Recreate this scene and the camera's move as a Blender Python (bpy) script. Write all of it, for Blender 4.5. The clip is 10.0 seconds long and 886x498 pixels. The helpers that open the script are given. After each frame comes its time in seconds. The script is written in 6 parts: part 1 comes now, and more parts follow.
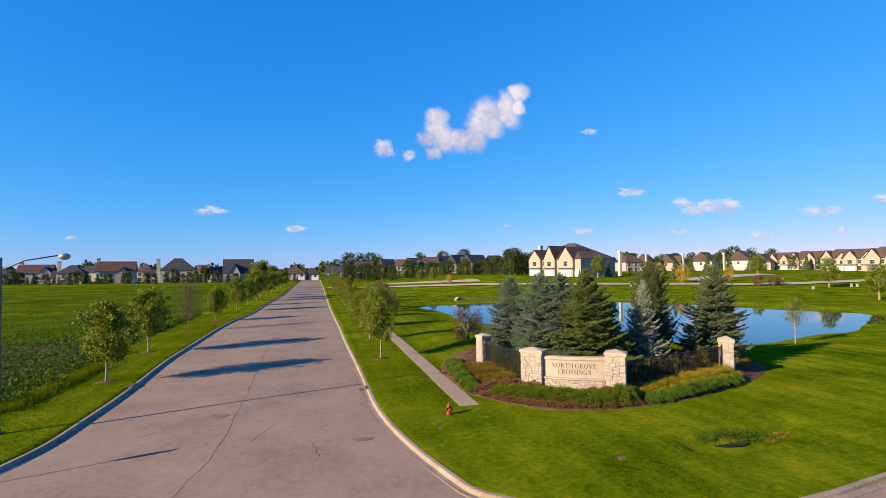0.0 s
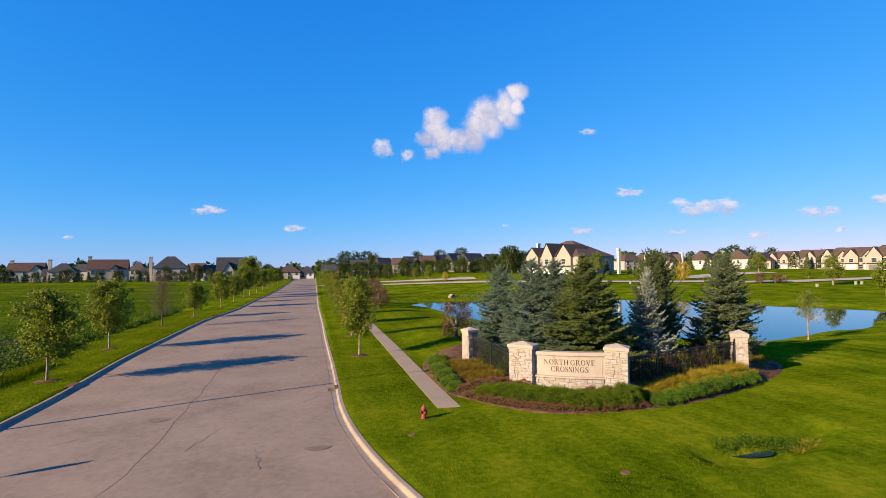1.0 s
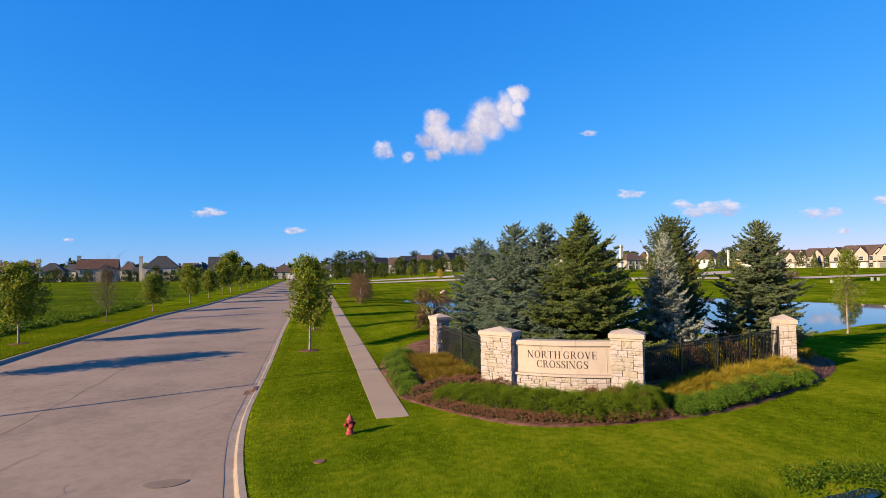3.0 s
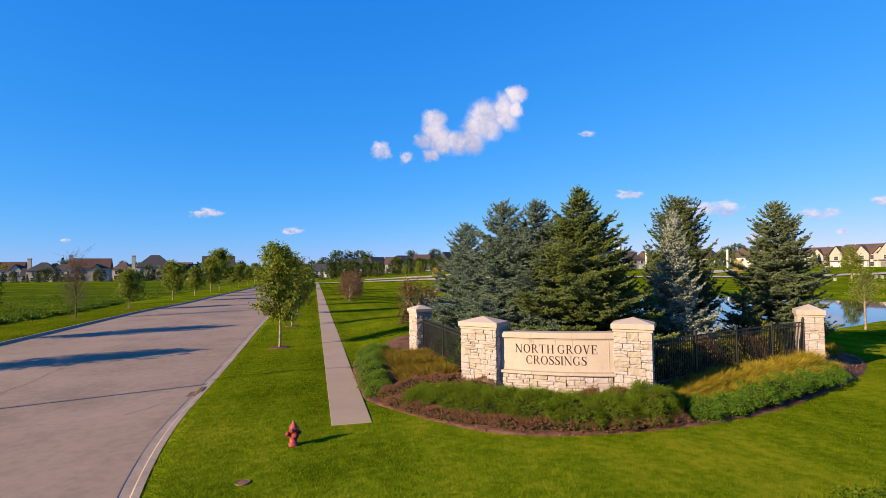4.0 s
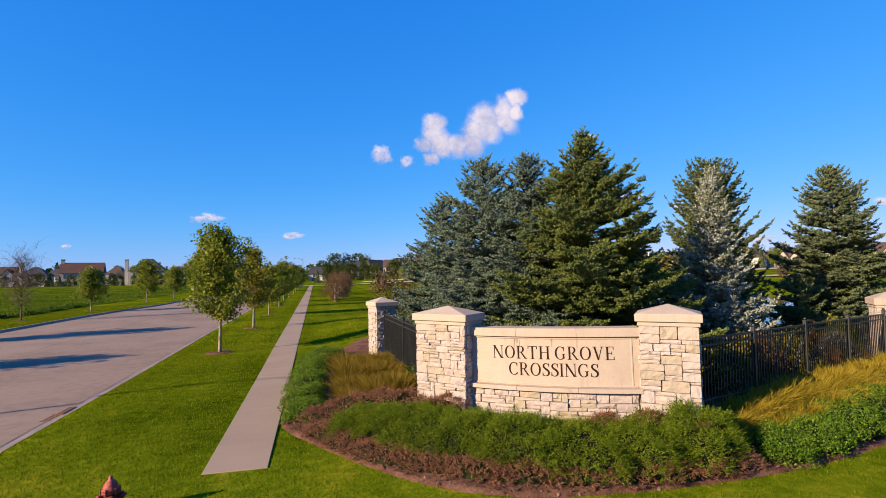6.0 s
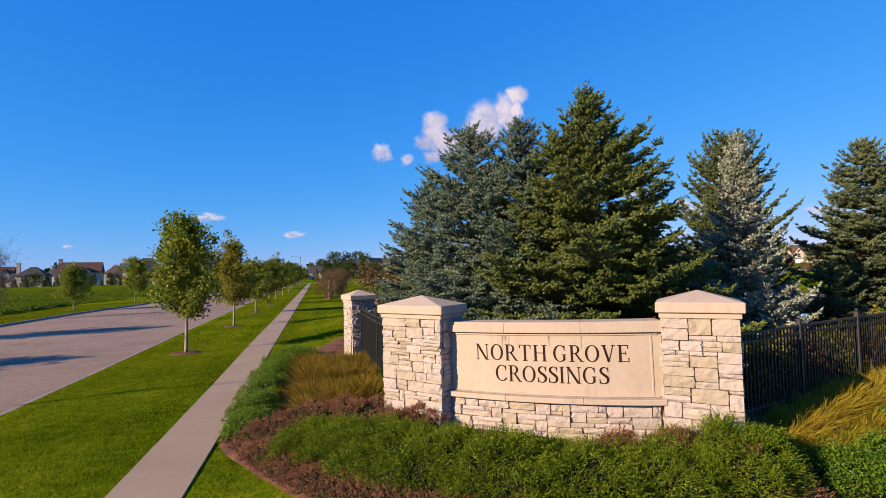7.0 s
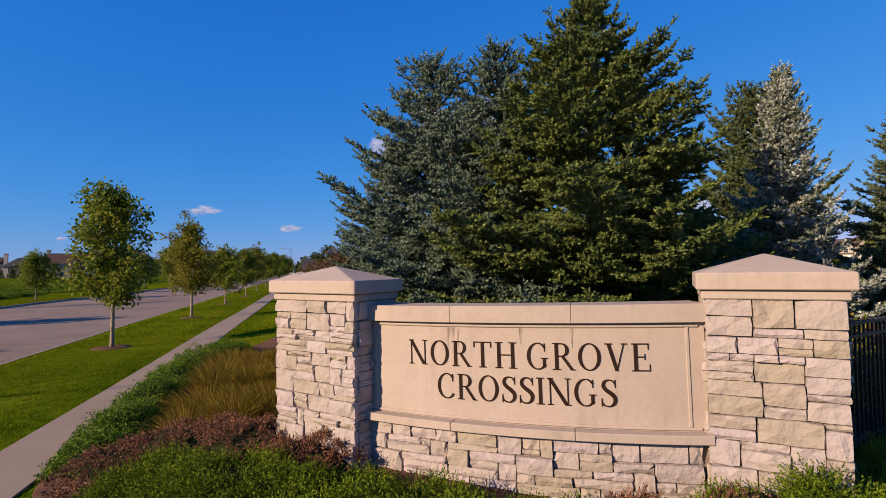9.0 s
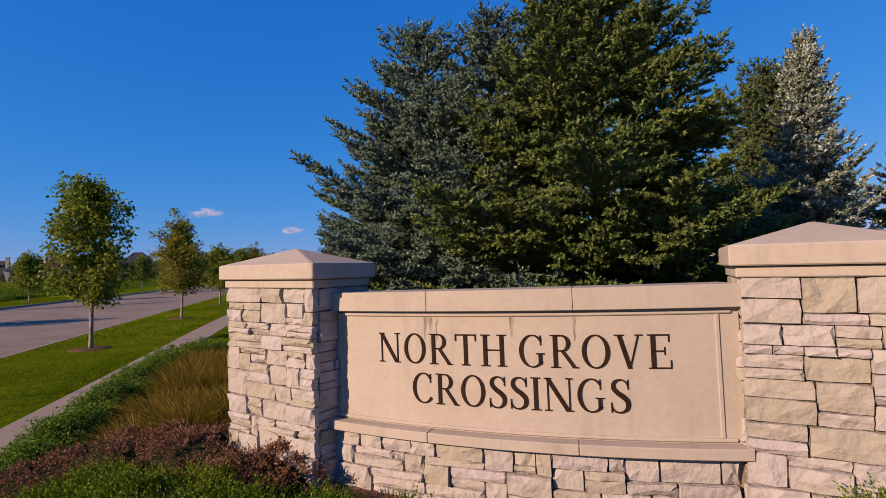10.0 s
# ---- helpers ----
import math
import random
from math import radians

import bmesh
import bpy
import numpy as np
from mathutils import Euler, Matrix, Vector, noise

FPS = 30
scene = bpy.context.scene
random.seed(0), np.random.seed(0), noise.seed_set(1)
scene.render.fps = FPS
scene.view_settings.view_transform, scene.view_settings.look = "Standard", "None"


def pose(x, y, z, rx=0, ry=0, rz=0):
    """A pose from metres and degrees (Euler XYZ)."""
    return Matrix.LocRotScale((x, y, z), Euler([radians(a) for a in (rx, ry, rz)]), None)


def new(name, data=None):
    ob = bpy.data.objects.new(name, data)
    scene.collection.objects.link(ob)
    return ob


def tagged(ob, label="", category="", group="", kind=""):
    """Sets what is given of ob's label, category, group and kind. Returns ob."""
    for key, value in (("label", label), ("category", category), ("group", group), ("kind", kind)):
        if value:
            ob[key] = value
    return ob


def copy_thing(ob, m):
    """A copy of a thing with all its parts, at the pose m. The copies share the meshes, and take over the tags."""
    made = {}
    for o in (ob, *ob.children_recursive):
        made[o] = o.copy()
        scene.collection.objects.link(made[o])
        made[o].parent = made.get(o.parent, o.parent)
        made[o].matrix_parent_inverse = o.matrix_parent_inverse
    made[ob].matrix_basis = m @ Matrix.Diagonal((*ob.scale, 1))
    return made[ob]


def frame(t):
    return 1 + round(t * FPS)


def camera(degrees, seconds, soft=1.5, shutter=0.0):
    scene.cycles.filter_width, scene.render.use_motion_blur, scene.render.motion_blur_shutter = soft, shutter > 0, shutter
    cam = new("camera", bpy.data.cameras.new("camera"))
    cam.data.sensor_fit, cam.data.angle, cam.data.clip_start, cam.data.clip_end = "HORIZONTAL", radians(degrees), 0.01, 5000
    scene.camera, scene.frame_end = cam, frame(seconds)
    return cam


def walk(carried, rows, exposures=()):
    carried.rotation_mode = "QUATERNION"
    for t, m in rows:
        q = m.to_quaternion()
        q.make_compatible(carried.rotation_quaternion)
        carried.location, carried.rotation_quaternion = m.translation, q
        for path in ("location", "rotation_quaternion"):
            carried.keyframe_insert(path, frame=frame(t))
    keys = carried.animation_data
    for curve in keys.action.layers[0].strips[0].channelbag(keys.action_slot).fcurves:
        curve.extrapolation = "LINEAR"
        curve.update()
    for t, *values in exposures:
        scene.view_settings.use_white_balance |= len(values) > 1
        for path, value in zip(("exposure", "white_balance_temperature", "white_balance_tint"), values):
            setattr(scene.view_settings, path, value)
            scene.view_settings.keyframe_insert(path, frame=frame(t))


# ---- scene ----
cam = camera(82.0, 10.0, soft=0.8)
# seconds, eye, yaw, pitch, roll
PATH = [
    (0.0, 0.287, 0.719, 7.593, -14.00, 1.93, -0.57),
    (0.5, 1.239, 2.280, 7.172, -14.05, 1.98, -0.56),
    (1.0, 2.197, 3.965, 6.711, -14.16, 1.93, -0.52),
    (1.5, 3.178, 5.537, 6.314, -14.10, 1.86, -0.47),
    (2.0, 4.111, 7.115, 5.905, -14.07, 1.96, -0.48),
    (3.5, 6.657, 11.620, 4.634, -14.04, 2.25, -0.66),
    (4.0, 7.368, 12.891, 4.323, -14.21, 2.28, -0.60),
    (4.5, 8.032, 14.164, 4.078, -14.19, 2.49, -0.49),
    (5.0, 8.679, 15.367, 3.895, -14.23, 2.73, -0.47),
    (5.5, 9.269, 16.476, 3.711, -14.18, 2.76, -0.67),
    (7.0, 10.892, 19.612, 3.203, -13.94, 2.52, -1.27),
    (7.5, 11.395, 20.471, 3.121, -14.03, 2.39, -1.12),
    (8.0, 11.834, 21.226, 3.033, -14.22, 2.23, -0.91),
    (8.5, 12.199, 21.887, 2.910, -14.33, 2.10, -0.77),
    (9.0, 12.522, 22.492, 2.743, -14.31, 1.99, -0.78),
    (9.5, 12.771, 22.966, 2.616, -14.20, 2.04, -0.98),
    (10.0, 12.984, 23.342, 2.534, -14.08, 2.08, -1.20),
]
walk(cam, [(t, pose(x, y, z, 90 + p, 0, a) @ pose(0, 0, 0, 0, 0, r)) for t, x, y, z, a, p, r in PATH],
     exposures=[(0.0, 1.16, 6500, 11), (3.5, 1.17, 6500, 15), (5.5, 1.18, 6500, 17), (7.5, 0.95, 6400, 20), (10.0, 0.55, 6250, 25)])

# ---- light ----
SUN_UP, SUN_AZ = 20.5, 19.5  # height of the sun; its light travels along +x, turned by SUN_AZ
world = bpy.data.worlds.new("world")
scene.world = world
world.use_nodes = True
wn = world.node_tree
sky = wn.nodes.new("ShaderNodeTexSky")
sky.sky_type = "NISHITA"
sky.sun_disc = False
sky.sun_elevation = radians(SUN_UP)
sky.sun_rotation = radians(270 - SUN_AZ)
sky.air_density, sky.dust_density, sky.ozone_density = 1.0, 0.0, 1.6
wn.nodes["Background"].inputs["Strength"].default_value = 0.44
# deeper, clearer blue than the plain model of the air gives
dim = wn.nodes.new("ShaderNodeVectorMath")
dim.operation = "SCALE"
dim.inputs["Scale"].default_value = 0.14
split, join = wn.nodes.new("ShaderNodeSeparateColor"), wn.nodes.new("ShaderNodeCombineColor")
wn.links.new(sky.outputs[0], dim.inputs[0])
wn.links.new(dim.outputs[0], split.inputs[0])
for k, (power, gain) in enumerate(((1.55, 0.345), (0.62, 0.58), (0.3, 1.06))):
    pw, mu = wn.nodes.new("ShaderNodeMath"), wn.nodes.new("ShaderNodeMath")
    pw.operation, mu.operation = "POWER", "MULTIPLY"
    pw.inputs[1].default_value, mu.inputs[1].default_value = power, gain
    wn.links.new(split.outputs[k], pw.inputs[0])
    wn.links.new(pw.outputs[0], mu.inputs[0])
    wn.links.new(mu.outputs[0], join.inputs[k])
wn.links.new(join.outputs[0], wn.nodes["Background"].inputs["Color"])
sun = new("sun", bpy.data.lights.new("sun", "SUN"))
sun.data.energy, sun.data.angle, sun.data.color = 5.0, radians(0.55), (1.0, 0.79, 0.49)
travel = Vector((math.cos(radians(SUN_UP)) * math.cos(radians(SUN_AZ)), math.cos(radians(SUN_UP)) * math.sin(radians(SUN_AZ)), -math.sin(radians(SUN_UP))))
sun.matrix_basis = Matrix.Translation((-60, 0, 60)) @ travel.to_track_quat("-Z", "Y").to_matrix().to_4x4()


# ---- materials ----
def surface(name, colours, rough=0.8, sizes=(2.0, 0.15), bump=0.0, bump_size=0.05, per="", spread=0.5, metal=0.0, through_light=0.0, stripes=0.0, spec=0.4, streaks=0.0):
    """A node material: a ramp over colours, driven by noise of two sizes in metres and, per island or object, by chance."""
    m = bpy.data.materials.new(name)
    m.use_nodes = True
    t = m.node_tree
    n, l = t.nodes, t.links
    b = n["Principled BSDF"]
    geo = n.new("ShaderNodeNewGeometry")
    total = None
    weights = (0.6, 0.4)
    for size, w in zip(sizes, weights):
        tex = n.new("ShaderNodeTexNoise")
        tex.inputs["Scale"].default_value = 1 / size
        tex.inputs["Detail"].default_value = 4
        tex.inputs["Roughness"].default_value = 0.6
        l.new(geo.outputs["Position"], tex.inputs["Vector"])
        mul = n.new("ShaderNodeMath")
        mul.operation = "MULTIPLY"
        mul.inputs[1].default_value = w
        l.new(tex.outputs[0], mul.inputs[0])
        if total is None:
            total = mul
        else:
            add = n.new("ShaderNodeMath")
            l.new(total.outputs[0], add.inputs[0])
            l.new(mul.outputs[0], add.inputs[1])
            total = add
    out = total.outputs[0]
    if stripes:
        wave = n.new("ShaderNodeTexWave")
        wave.bands_direction = "X"
        wave.inputs["Scale"].default_value = 0.17
        wave.inputs["Distortion"].default_value = 1.2
        wave.inputs["Detail"].default_value = 1.0
        l.new(geo.outputs["Position"], wave.inputs["Vector"])
        mul = n.new("ShaderNodeMath")
        mul.operation = "MULTIPLY_ADD"
        mul.inputs[1].default_value = stripes
        l.new(wave.outputs["Fac"], mul.inputs[0])
        l.new(out, mul.inputs[2])
        out = mul.outputs[0]
    if per:
        if per == "object":
            chance = n.new("ShaderNodeObjectInfo").outputs["Random"]
        else:
            chance = geo.outputs["Random Per Island"]
        mix = n.new("ShaderNodeMix")
        mix.inputs["Factor"].default_value = spread
        l.new(out, mix.inputs["A"])
        l.new(chance, mix.inputs["B"])
        out = mix.outputs["Result"]
    span = n.new("ShaderNodeMapRange")
    lo, hi = (0.36, 0.66) if not per else (0.3 * (1 - spread), 0.7 * (1 - spread) + spread)
    span.inputs["From Min"].default_value = lo
    span.inputs["From Max"].default_value = hi
    l.new(out, span.inputs["Value"])
    ramp = n.new("ShaderNodeValToRGB")
    e = ramp.color_ramp.elements
    for i, c in enumerate(colours):
        place = i / (len(colours) - 1)
        el = e[i] if i < 2 else e.new(place)
        el.position, el.color = place, (*c, 1)
    l.new(span.outputs[0], ramp.inputs[0])
    colour = ramp.outputs[0]
    if streaks:  # rain stains running down
        long = n.new("ShaderNodeVectorMath")
        long.operation = "MULTIPLY"
        long.inputs[1].default_value = (7.0, 7.0, 0.7)
        l.new(geo.outputs["Position"], long.inputs[0])
        run = n.new("ShaderNodeTexNoise")
        run.inputs["Scale"].default_value = 1.0
        run.inputs["Detail"].default_value = 5
        l.new(long.outputs[0], run.inputs["Vector"])
        part_of = n.new("ShaderNodeMapRange")
        part_of.inputs["From Min"].default_value, part_of.inputs["From Max"].default_value = 0.56, 0.74
        part_of.inputs["To Max"].default_value = streaks
        l.new(run.outputs[0], part_of.inputs["Value"])
        stain = n.new("ShaderNodeMix")
        stain.data_type = "RGBA"
        l.new(part_of.outputs[0], stain.inputs[0])
        l.new(colour, stain.inputs[6])
        stain.inputs[7].default_value = (0.12, 0.095, 0.08, 1)
        colour = stain.outputs[2]
    l.new(colour, b.inputs["Base Color"])
    b.inputs["Roughness"].default_value = rough
    b.inputs["Metallic"].default_value = metal
    b.inputs["Specular IOR Level"].default_value = spec
    if bump:
        tex = n.new("ShaderNodeTexNoise")
        tex.inputs["Scale"].default_value = 1 / bump_size
        tex.inputs["Detail"].default_value = 5
        l.new(geo.outputs["Position"], tex.inputs["Vector"])
        bm = n.new("ShaderNodeBump")
        bm.inputs["Strength"].default_value = bump
        bm.inputs["Distance"].default_value = bump_size * 0.5
        l.new(tex.outputs[0], bm.inputs["Height"])
        l.new(bm.outputs[0], b.inputs["Normal"])
    if through_light:
        tr = n.new("ShaderNodeBsdfTranslucent")
        l.new(ramp.outputs[0], tr.inputs["Color"])
        mx = n.new("ShaderNodeMixShader")
        mx.inputs[0].default_value = through_light
        l.new(b.outputs[0], mx.inputs[1])
        l.new(tr.outputs[0], mx.inputs[2])
        l.new(mx.outputs[0], n["Material Output"].inputs[0])
    return m


M = {
    "grass": surface("mown_grass", [(0.02646, 0.0495, 0.00126), (0.06013, 0.0924, 0.00231), (0.101, 0.1364, 0.00399), (0.1804, 0.1815, 0.0084)], 0.95, (5.0, 0.3), 0.6, 0.07, stripes=0.05, spec=0.0),
    "blade": surface("grass_blade", [(0.04535, 0.07687, 0.0015), (0.1111, 0.1474, 0.003), (0.2267, 0.2202, 0.009)], 0.8, (3.0, 0.3), per="island", spread=0.45, through_light=0.35, spec=0.02),
    "field": surface("crop_field", [(0.03, 0.052, 0.003), (0.062, 0.094, 0.005), (0.125, 0.138, 0.012)], 0.95, (14.0, 0.8), 0.8, 0.3, spec=0.0),
    "crop": surface("crop_leaf", [(0.022, 0.05, 0.003), (0.052, 0.098, 0.006), (0.11, 0.155, 0.012)], 0.7, (9.0, 0.5), per="island", spread=0.5, through_light=0.25, spec=0.08),
    "road": surface("road_concrete", [(0.195, 0.142, 0.105), (0.248, 0.18, 0.135), (0.285, 0.208, 0.158)], 0.85, (4.0, 0.25), 0.15, 0.02, spec=0.1),
    "seam": surface("dark_sealant", [(0.15, 0.11, 0.088), (0.21, 0.155, 0.125)], 0.8, (0.6, 0.05)),
    "patch": surface("road_patch", [(0.15, 0.11, 0.085), (0.215, 0.157, 0.12)], 0.85, (0.5, 0.06), 0.15, 0.02, spec=0.1),
    "kerb": surface("kerb_concrete", [(0.20, 0.15, 0.112), (0.26, 0.2, 0.152), (0.32, 0.255, 0.2)], 0.85, (1.5, 0.1), 0.25, 0.02),
    "walk": surface("walk_concrete", [(0.245, 0.1765, 0.1197), (0.2842, 0.2076, 0.1408), (0.3136, 0.2328, 0.1602)], 0.85, (1.5, 0.08), 0.2, 0.02, per="object", spread=0.12),
    "mulch": surface("bark_mulch", [(0.0575, 0.0264, 0.01575), (0.1207, 0.0583, 0.0357), (0.1898, 0.099, 0.0651)], 0.95, (0.5, 0.04), 0.9, 0.04, spec=0.1),
    "chip": surface("mulch_chip", [(0.05, 0.024, 0.015), (0.11, 0.056, 0.036), (0.20, 0.12, 0.085)], 0.9, (0.5, 0.05), per="island", spread=0.7, spec=0.1),
    "stone": surface("ashlar_limestone", [(0.2871, 0.244, 0.1845), (0.323, 0.2709, 0.2325), (0.3544, 0.3014, 0.282), (0.3589, 0.3006, 0.2971)], 0.88, (0.5, 0.04), 0.7, 0.07, per="object", spread=0.7, spec=0.2, streaks=0.22),
    "mortar": surface("stone_mortar", [(0.16, 0.125, 0.095), (0.24, 0.195, 0.15)], 0.95, (0.3, 0.03), 0.4, 0.02, spec=0.1),
    "cast": surface("cast_stone", [(0.3295, 0.268, 0.2207), (0.369, 0.3006, 0.2502), (0.3954, 0.3251, 0.2728)], 0.8, (0.9, 0.05), 0.12, 0.01, spec=0.15, streaks=0.22),
    "letter": surface("bronze_letter", [(0.018, 0.009, 0.006), (0.03, 0.016, 0.011)], 0.8, (0.2, 0.02), spec=0.05),
    "iron": surface("black_iron", [(0.008, 0.009, 0.009), (0.018, 0.019, 0.018)], 0.5, (0.3, 0.03), spec=0.5),
    "bark": surface("tree_bark", [(0.105, 0.075, 0.0525), (0.225, 0.1725, 0.1275), (0.33, 0.27, 0.21)], 0.9, (0.3, 0.03), 0.6, 0.02),
    "leaf": surface("broad_leaf", [(0.042, 0.08, 0.005), (0.105, 0.155, 0.009), (0.19, 0.215, 0.016), (0.29, 0.25, 0.026)], 0.6, (1.5, 0.2), per="island", spread=0.55, through_light=0.38, spec=0.2),
    "gold_leaf": surface("turning_leaf", [(0.06, 0.095, 0.008), (0.13, 0.16, 0.012), (0.23, 0.20, 0.018), (0.32, 0.18, 0.02)], 0.6, (1.2, 0.2), per="island", spread=0.55, through_light=0.4, spec=0.2),
    "yellow_leaf": surface("yellow_leaf", [(0.25, 0.17, 0.01), (0.42, 0.28, 0.015), (0.5, 0.35, 0.03)], 0.6, (1.2, 0.2), per="island", spread=0.55, through_light=0.35),
    "red_leaf": surface("russet_leaf", [(0.055, 0.035, 0.014), (0.12, 0.06, 0.022), (0.17, 0.10, 0.03)], 0.6, (1.2, 0.2), per="island", spread=0.55, through_light=0.3),
    "far_leaf": surface("woodland_leaf", [(0.018, 0.032, 0.007), (0.04, 0.06, 0.011), (0.08, 0.098, 0.018)], 0.7, (8.0, 1.5), per="island", spread=0.5, through_light=0.15, spec=0.1),
    "spruce_blue": surface("blue_spruce_needle", [(0.03754, 0.06048, 0.03741), (0.1044, 0.1478, 0.09727), (0.2244, 0.2772, 0.1945)], 0.65, (0.7, 0.1), per="island", spread=0.45, through_light=0.08, spec=0.2),
    "spruce_green": surface("green_spruce_needle", [(0.036, 0.054, 0.0102), (0.0954, 0.1278, 0.0272), (0.216, 0.243, 0.06375)], 0.65, (0.7, 0.1), per="island", spread=0.45, through_light=0.1, spec=0.2),
    "spruce_dark": surface("dark_spruce_needle", [(0.035, 0.052, 0.018), (0.08, 0.105, 0.034), (0.16, 0.18, 0.06)], 0.65, (0.7, 0.1), per="island", spread=0.4, through_light=0.06, spec=0.2),
    "spruce_grey": surface("grey_green_spruce_needle", [(0.0442, 0.06003, 0.0261), (0.102, 0.1305, 0.0585), (0.2048, 0.2323, 0.1125)], 0.65, (0.7, 0.1), per="island", spread=0.45, through_light=0.08, spec=0.2),
    "spruce_white": surface("silver_spruce_needle", [(0.05, 0.07, 0.03), (0.12, 0.145, 0.075), (0.36, 0.38, 0.33), (0.62, 0.62, 0.58)], 0.65, (0.55, 0.12), per="island", spread=0.3, through_light=0.08, spec=0.2),
    "juniper": surface("juniper_spray", [(0.01584, 0.0378, 0.0027), (0.08096, 0.1278, 0.0063), (0.2464, 0.288, 0.0198)], 0.7, (0.35, 0.06), per="island", spread=0.35, through_light=0.2, spec=0.06),
    "dead": surface("dead_spray", [(0.07, 0.03, 0.017), (0.19, 0.092, 0.052), (0.34, 0.18, 0.105)], 0.8, (0.5, 0.1), per="island", spread=0.5, through_light=0.15, spec=0.06),
    "cover": surface("ground_cover_leaf", [(0.035, 0.08, 0.006), (0.09, 0.16, 0.012), (0.18, 0.25, 0.03)], 0.55, (0.6, 0.1), per="island", spread=0.5, through_light=0.25, spec=0.05),
    "strap": surface("bright_cover_leaf", [(0.03, 0.075, 0.005), (0.085, 0.165, 0.011), (0.19, 0.27, 0.026)], 0.55, (0.5, 0.1), per="island", spread=0.5, through_light=0.3, spec=0.08),
    "straw": surface("straw_grass_blade", [(0.1364, 0.1139, 0.0072), (0.2834, 0.2129, 0.0162), (0.4408, 0.3267, 0.045)], 0.7, (0.7, 0.1), per="island", spread=0.5, through_light=0.35, spec=0.1),
    "brown_straw": surface("olive_grass_blade", [(0.0616, 0.0528, 0.0054), (0.1672, 0.1188, 0.0126), (0.2992, 0.198, 0.0315)], 0.7, (0.5, 0.1), per="island", spread=0.5, through_light=0.35, spec=0.1),
    "hydrant": surface("weathered_red_paint", [(0.10, 0.012, 0.012), (0.20, 0.022, 0.018), (0.30, 0.05, 0.04), (0.36, 0.13, 0.10)], 0.6, (0.25, 0.04), 0.2, 0.02, spec=0.3),
    "pole": surface("galvanised_pole", [(0.25, 0.27, 0.26), (0.38, 0.40, 0.38)], 0.5, (0.5, 0.05), metal=0.6),
    "steel": surface("cast_iron_cover", [(0.105, 0.05, 0.0275), (0.18, 0.09375, 0.055)], 0.8, (0.2, 0.03), 0.3, 0.02, spec=0.2),
    "grey_roof": surface("grey_shingle", [(0.022, 0.023, 0.03), (0.042, 0.043, 0.052)], 0.9, (3.0, 0.4)),
    "brown_roof": surface("brown_shingle", [(0.055, 0.034, 0.027), (0.085, 0.055, 0.044)], 0.9, (3.0, 0.4)),
    "red_roof": surface("red_brown_shingle", [(0.06, 0.028, 0.022), (0.09, 0.043, 0.034)], 0.9, (3.0, 0.4)),
    "cream": surface("cream_siding", [(0.2728, 0.2436, 0.208), (0.3168, 0.2856, 0.244)], 0.8, (4.0, 0.5)),
    "white": surface("white_siding", [(0.42, 0.405, 0.38), (0.47, 0.455, 0.43)], 0.8, (4.0, 0.5)),
    "tan": surface("tan_siding", [(0.288, 0.2568, 0.2223), (0.344, 0.3081, 0.2691)], 0.8, (4.0, 0.5)),
    "greyw": surface("grey_siding", [(0.3276, 0.304, 0.2738), (0.39, 0.3648, 0.3293)], 0.8, (4.0, 0.5)),
    "box": surface("utility_enamel", [(0.24, 0.26, 0.21), (0.32, 0.34, 0.29)], 0.6, (0.5, 0.1)),
    "soil": surface("field_soil", [(0.035, 0.03, 0.014), (0.06, 0.055, 0.02), (0.09, 0.075, 0.035)], 0.95, (4.0, 0.25), 0.8, 0.05, spec=0.05),
    "lamp": surface("dark_lamp_metal", [(0.06, 0.065, 0.06), (0.11, 0.115, 0.11)], 0.5, (0.5, 0.05), metal=0.4),
    "street": surface("far_street_concrete", [(0.345, 0.275, 0.2), (0.414, 0.33, 0.245)], 0.85, (6.0, 0.4)),
    "trimw": surface("white_trim", [(0.5, 0.49, 0.46), (0.6, 0.59, 0.56)], 0.7, (2.0, 0.3)),
    "pane": surface("window_glass", [(0.02, 0.025, 0.03), (0.04, 0.05, 0.06)], 0.08, (2.0, 0.5), spec=0.8),
    "rock": surface("shore_rock", [(0.05, 0.045, 0.0375), (0.1, 0.0925, 0.08)], 0.9, (0.5, 0.08), 0.5, 0.05),
    "spruce_bark": surface("spruce_bark", [(0.035, 0.024, 0.016), (0.07, 0.05, 0.036)], 0.95, (0.3, 0.03), 0.6, 0.02, spec=0.05),
    "twig": surface("bare_twig", [(0.072, 0.04675, 0.03), (0.12, 0.0825, 0.055)], 0.9, (0.3, 0.05)),
}
water = bpy.data.materials.new("pond_water")
water.use_nodes = True
wb = water.node_tree.nodes["Principled BSDF"]
wb.inputs["Base Color"].default_value = (0.006, 0.018, 0.03, 1)
wb.inputs["Roughness"].default_value = 0.03
wb.inputs["IOR"].default_value = 1.33
wt = water.node_tree.nodes.new("ShaderNodeTexNoise")
wt.inputs["Scale"].default_value = 2.2
wt.inputs["Detail"].default_value = 4
wbm = water.node_tree.nodes.new("ShaderNodeBump")
wbm.inputs["Strength"].default_value = 0.10
wbm.inputs["Distance"].default_value = 0.05
water.node_tree.links.new(wt.outputs[0], wbm.inputs["Height"])
water.node_tree.links.new(wbm.outputs[0], wb.inputs["Normal"])


# ---- mesh helpers ----
def ss(a, b, x):
    u = np.clip((np.asarray(x, float) - a) / (b - a), 0, 1)
    return u * u * (3 - 2 * u)


